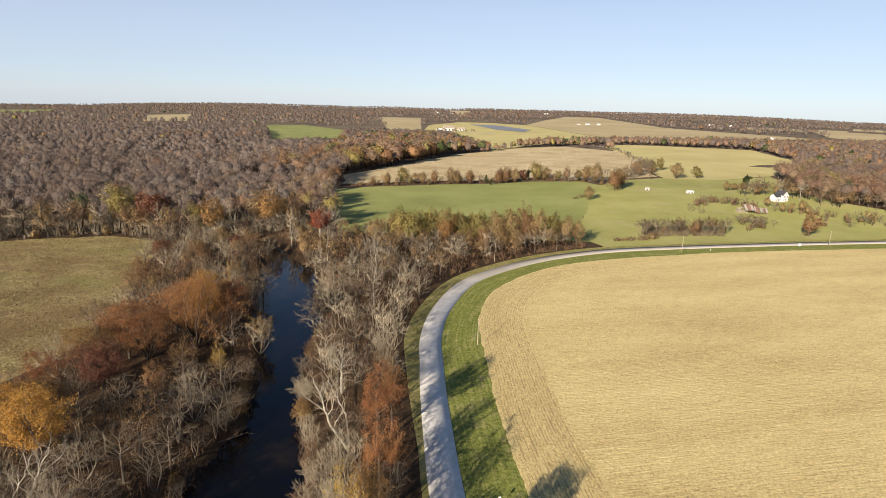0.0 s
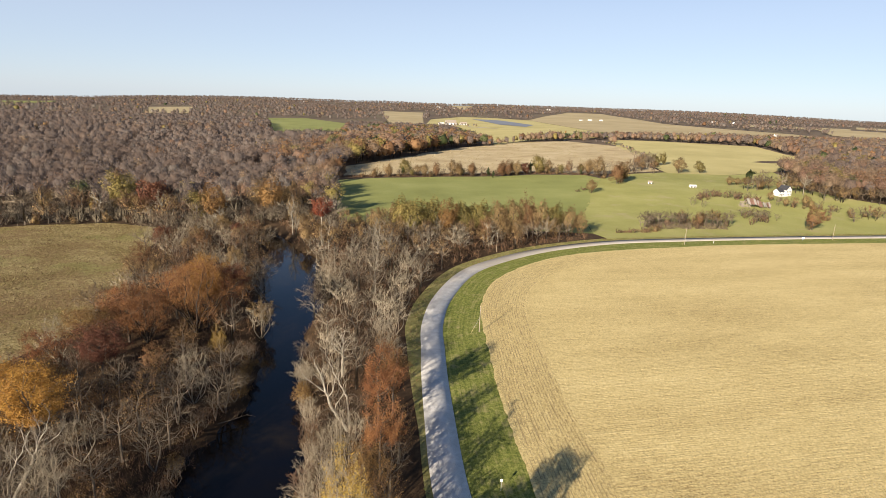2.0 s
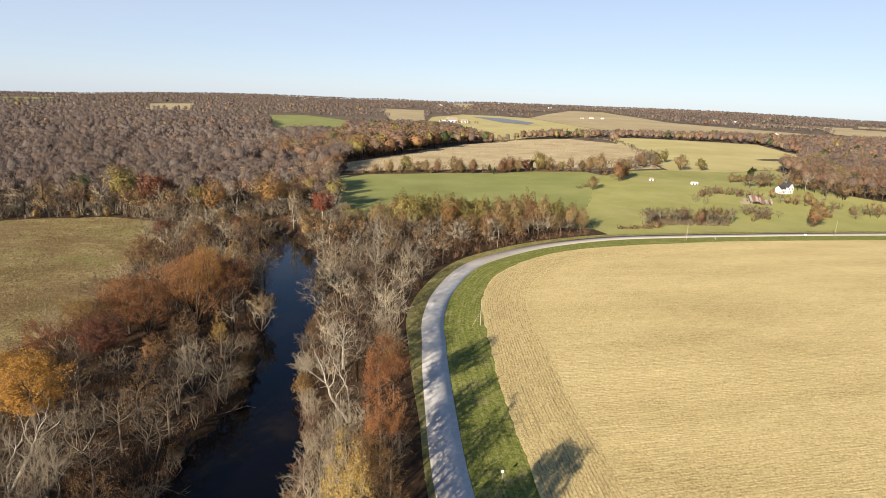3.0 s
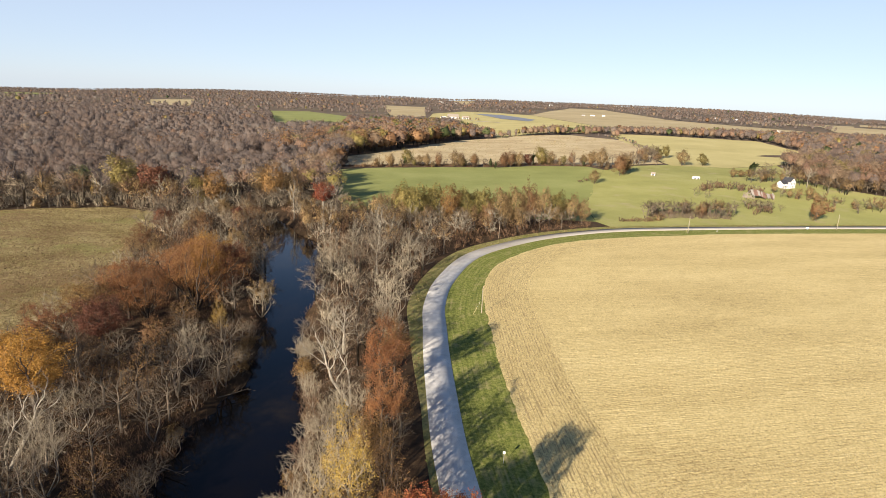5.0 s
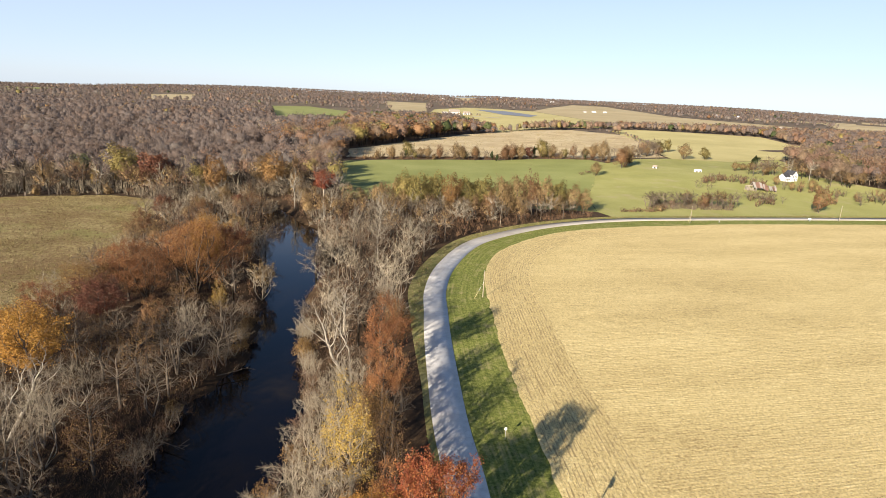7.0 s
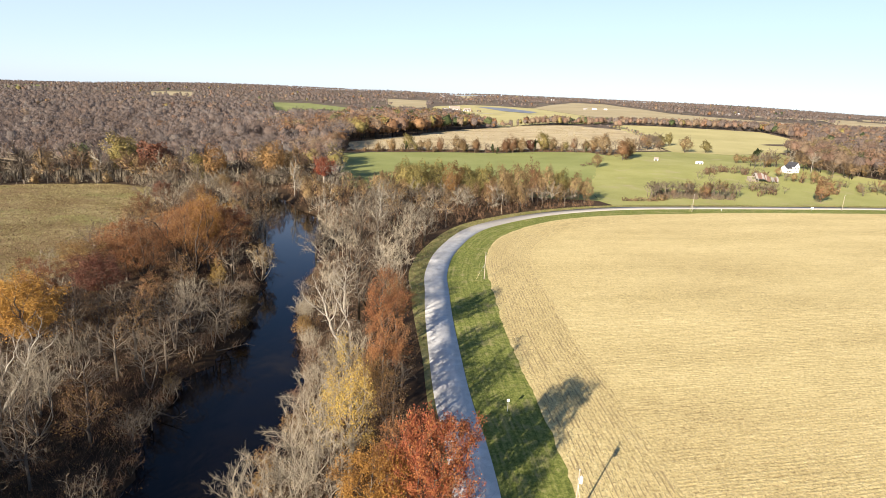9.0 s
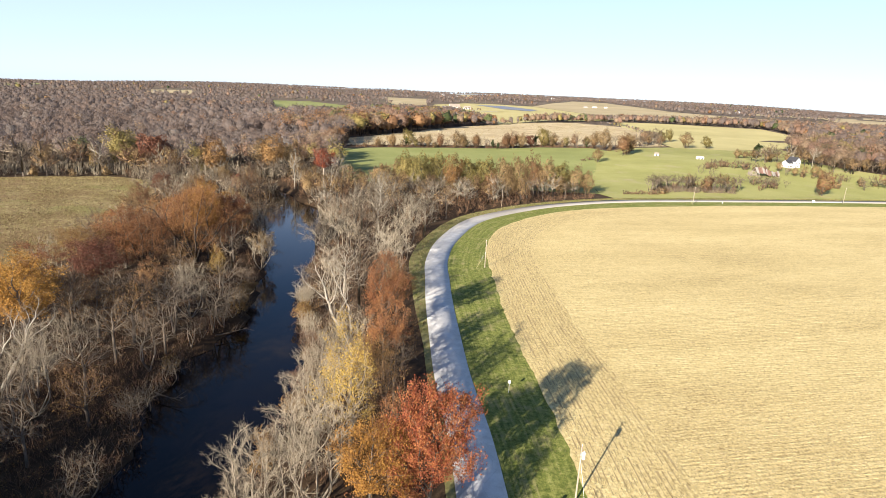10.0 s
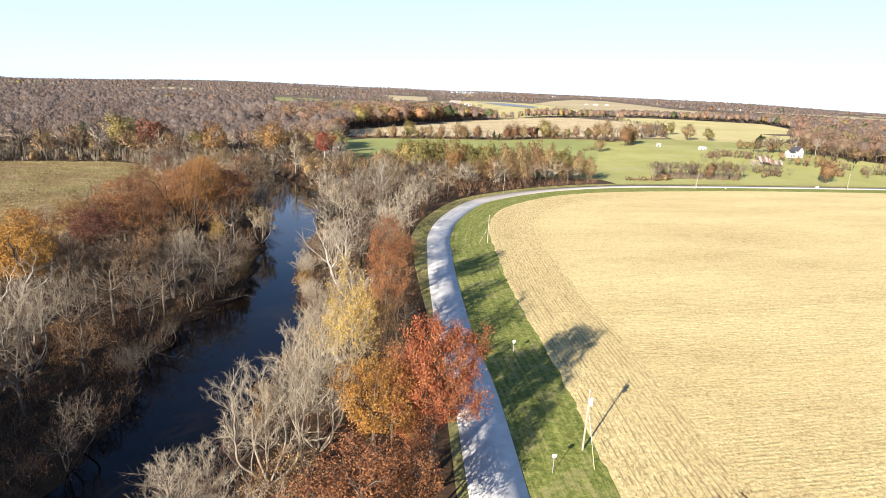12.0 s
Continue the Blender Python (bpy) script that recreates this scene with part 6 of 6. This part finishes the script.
def farmhouse(x, y, turn):
    top = new("farmhouse")
    tagged(top, "white two-storey farmhouse with dark shingle roof among trees", "house")
    top.matrix_basis = pose(x, y, float(ground_z(x, y)) - 0.1, 0, 0, turn) @ Matrix.Diagonal((0.78, 0.78, 0.82, 1))
    main = part("wall", gable_body(7.5, 9, 6.0, 3.6), WHITE, top, "white clapboard walls")
    for k in range(30):                       # clapboard courses
        z = 0.35 + k * 0.19
        bm = boxes((-3.78, 3.78, -4.53, -4.50, z, z + 0.17))
        part("clapboard", bm, WHITE, main)
    bm = gable_roof(7.5, 9, 3.6, 0.4, 0.15)
    bmesh.ops.translate(bm, vec=(0, 0, 6.02), verts=bm.verts)
    roof = part("roof", bm, SHINGLE, top, "dark shingle roof")
    part("chimney", boxes((-0.4, 0.4, 1.2, 2.0, 8.4, 10.6)), STONE, roof, "grey chimney")
    wing = gable_body(6.5, 8, 4.4, 2.4)
    bmesh.ops.transform(wing, matrix=Matrix.Translation((-7.3, 0.5, 0)) @ Matrix.Rotation(radians(90), 4, "Z"), verts=wing.verts)
    part("wing", wing, WHITE, top, "white lower wing")
    bm = gable_roof(6.5, 8, 2.4, 0.35, 0.15)
    bmesh.ops.transform(bm, matrix=Matrix.Translation((-7.3, 0.5, 4.42)) @ Matrix.Rotation(radians(90), 4, "Z"), verts=bm.verts)
    part("roof", bm, SHINGLE, top, "dark shingle wing roof")
    part("foundation", boxes((-3.85, 3.85, -4.6, 4.6, -0.6, 0.3)), STONE, top)
    bm = boxes((-11.2, -1.0, -5.0, -2.8, 2.5, 2.65), (-11.2, -1.0, -5.0, -2.8, -0.3, 0.25))
    porch = part("porch", bm, WHITE, top, "white front porch")
    for px in (-11.0, -8.6, -6.2, -3.8, -1.3):
        part("porch_post", boxes((px - 0.08, px + 0.08, -4.95, -4.79, 0.2, 2.5)), WHITE, porch)
    for wx in (-2.2, 0.0, 2.2):
        for wz in (1.7, 4.4):
            window_at(top, wx, -4.55, wz, 0.9, 1.5, 0)
    window_at(top, 0, -4.55, 7.3, 0.7, 1.0, 0)
    for wy in (-2.5, 0.5, 3.0):
        for wz in (1.7, 4.4):
            window_at(top, 3.78, wy, wz, 0.9, 1.5, 1)
    for wx in (-9.5, -7.3, -5.2):
        window_at(top, wx, -2.8, 1.6, 0.9, 1.4, 0)
        window_at(top, wx, -2.8, 3.7, 0.8, 0.9, 0)


farmhouse(256, 452, 24)


def ruined_barn(x, y, turn):
    rng = random.Random(5)
    top = new("ruined_barn")
    tagged(top, "collapsed barn with rust-striped tin roof in the grass", "barn")
    top.matrix_basis = pose(x, y, float(ground_z(x, y)), 0, 0, turn) @ Matrix.Diagonal((1.05, 1.2, 1.3, 1))
    frame_bm = boxes((-9.5, -9.2, -3, 3, -0.3, 1.8), (7.0, 7.3, -3.2, 3.2, -0.3, 2.6), (-9.4, 7.2, 3.0, 3.25, 2.0, 2.3))
    part("frame", frame_bm, GREY_WOOD, top, "grey broken timber frame")
    n = 18
    for side in (-1, 1):                      # sheets of the broken roof, on both slopes
        for k in range(n):
            if rng.random() < (0.12 if side < 0 else 0.35):
                continue
            x0 = -6.5 + k * 0.78
            sag = 1.6 * max(0.0, math.sin((k / n - 0.25) * math.pi)) + rng.uniform(-0.2, 0.2)
            bm = bmesh.new()
            m = Matrix.Translation((x0, side * 2.2, 3.3 - sag)) @ Matrix.Rotation(radians(-side * (36 - sag * 7 + rng.uniform(-7, 7))), 4, "X") @ Matrix.Rotation(radians(rng.uniform(-7, 7)), 4, "Z")
            lo, hi = -2.7 + rng.uniform(0, 1.0), 2.8 - rng.uniform(0, 0.9)
            box(bm, -0.38, 0.38, lo, hi, -0.02, 0.03, m)
            for r in (-0.3, 0.0, 0.3):
                box(bm, r - 0.03, r + 0.03, lo, hi, 0.03, 0.07, m)
            tin = rng.random() < 0.42
            part("roof_sheet", bm, TIN if tin else RUST_TIN, top, "dull tin sheet" if tin else "rusty tin sheet")
    for k in range(26):                       # boards of the broken wall
        bx = -11 + k * 0.26 + rng.uniform(-0.1, 0.1)
        h = rng.uniform(0.8, 3.0)
        bm = bmesh.new()
        box(bm, -0.1, 0.1, -0.02, 0.02, -0.2, h, Matrix.Translation((bx, -1.5 + rng.uniform(-1.5, 1.5), 0)) @ Matrix.Rotation(radians(rng.uniform(-35, 35)), 4, "Y") @ Matrix.Rotation(radians(rng.uniform(-25, 25)), 4, "X"))
        part("board", bm, GREY_WOOD, top)


ruined_barn(212, 405, -6)


def shed(name, x, y, w, d, h, rise, turn, wall, roof_mat, label, doors=1):
    top = new(name)
    tagged(top, label, "shed")
    top.matrix_basis = pose(x, y, float(ground_z(x, y)) - 0.05, 0, 0, turn)
    bm = gable_body(d, w, h, rise)
    bmesh.ops.rotate(bm, cent=(0, 0, 0), matrix=Matrix.Rotation(radians(90), 3, "Z"), verts=bm.verts)
    part("wall", bm, wall, top)
    bm = gable_roof(d, w, rise, 0.25, 0.1)
    bmesh.ops.translate(bm, vec=(0, 0, h + 0.02), verts=bm.verts)
    bmesh.ops.rotate(bm, cent=(0, 0, 0), matrix=Matrix.Rotation(radians(90), 3, "Z"), verts=bm.verts)
    part("roof", bm, roof_mat, top)
    for k in range(doors):
        dx = (k + 0.5) / doors * w - w / 2
        part("door", boxes((dx - w / doors * 0.22, dx + w / doors * 0.22, -d / 2 - 0.06, -d / 2 - 0.01, 0, h * 0.8)), SHINGLE, top, "dark doorway")
    return top


shed("white_shed", 195, 474, 5.0, 2.6, 1.6, 0.7, 4, WHITE, WHITE, "long low white shed standing in the pasture", 2)
shed("small_shed", 165, 486, 3.2, 2.6, 1.6, 1.0, -20, WHITE, GREY_WOOD, "small white shed with grey roof by bare trees")
far = "white buildings of distant farms"
for x, y, w, d, h, rise, turn, roof_mat, label in (
        (2, 1530, 50, 30, 12, 12, 10, GREY_WOOD, "large white country house with tan roof"), (34, 1545, 34, 22, 8, 8, -8, GREY_WOOD, "white garage wing of a country house"), (-22, 1528, 26, 18, 6, 6, 20, WHITE, "low white outbuilding of a country house"),
        (218, 1140, 16, 9, 3.5, 2.2, 5, WHITE, "low white farm shed by a lane"), (232, 1142, 9, 7, 3, 2, 5, TIN, "small tin-roofed farm shed"), (276, 1150, 20, 11, 4, 2.6, -3, WHITE, "long white machine shed with dark doors"),
        (1010, 2340, 40, 18, 7, 5, 5, WHITE, "distant long white farm barn"), (1075, 2330, 30, 16, 7, 4, -5, WHITE, "distant white farm barn"), (726, 1356, 18, 12, 6, 5, 20, GREY_WOOD, "distant white house among trees"),
        (430, 2010, 20, 12, 5, 4, 0, TIN, "distant white farm shed"), (462, 2020, 26, 12, 5, 4, 0, WHITE, "distant white farm building"), (500, 2026, 18, 12, 6, 4, 10, WHITE, "distant white farmhouse in open fields"),
        (-70, 3600, 60, 30, 12, 6, 5, WHITE, "distant large white farm building"), (20, 3640, 50, 30, 10, 6, 0, TIN, "distant pale farm building"), (-900, 3700, 50, 30, 10, 5, 0, WHITE, "distant white building at the horizon"),
        (1700, 3300, 50, 26, 9, 6, 0, WHITE, "distant white building beyond woods"), (-1500, 1950, 18, 12, 6, 5, 10, WHITE, "distant white house in the forest"), (560, 3500, 40, 24, 9, 6, 0, WHITE, "distant white barn near the horizon")):
    ob = shed("farm_building", x, y, w * 0.52, d * 0.52, h * 0.55, rise * 0.55, turn, WHITE, roof_mat, label, 3)
    tagged(ob, category="building", group=far)
sheet("hill_pond", [(352, 700), (372, 716), (398, 724), (412, 716), (396, 704), (372, 694)], 8, 0.45, GROUND, "small muddy hollow on the hay hill")
sheet("farm_lane", [(-6, 1540), (60, 1450), (110, 1380), (104, 1376), (52, 1446), (-14, 1536)], 20, 0.8, GRAVEL, "pale gravel lane to a distant farm")
sheet("farm_drive", [(180, 1118), (330, 1130), (330, 1140), (180, 1128)], 20, 0.8, GRAVEL, "pale gravel drive past farm sheds")
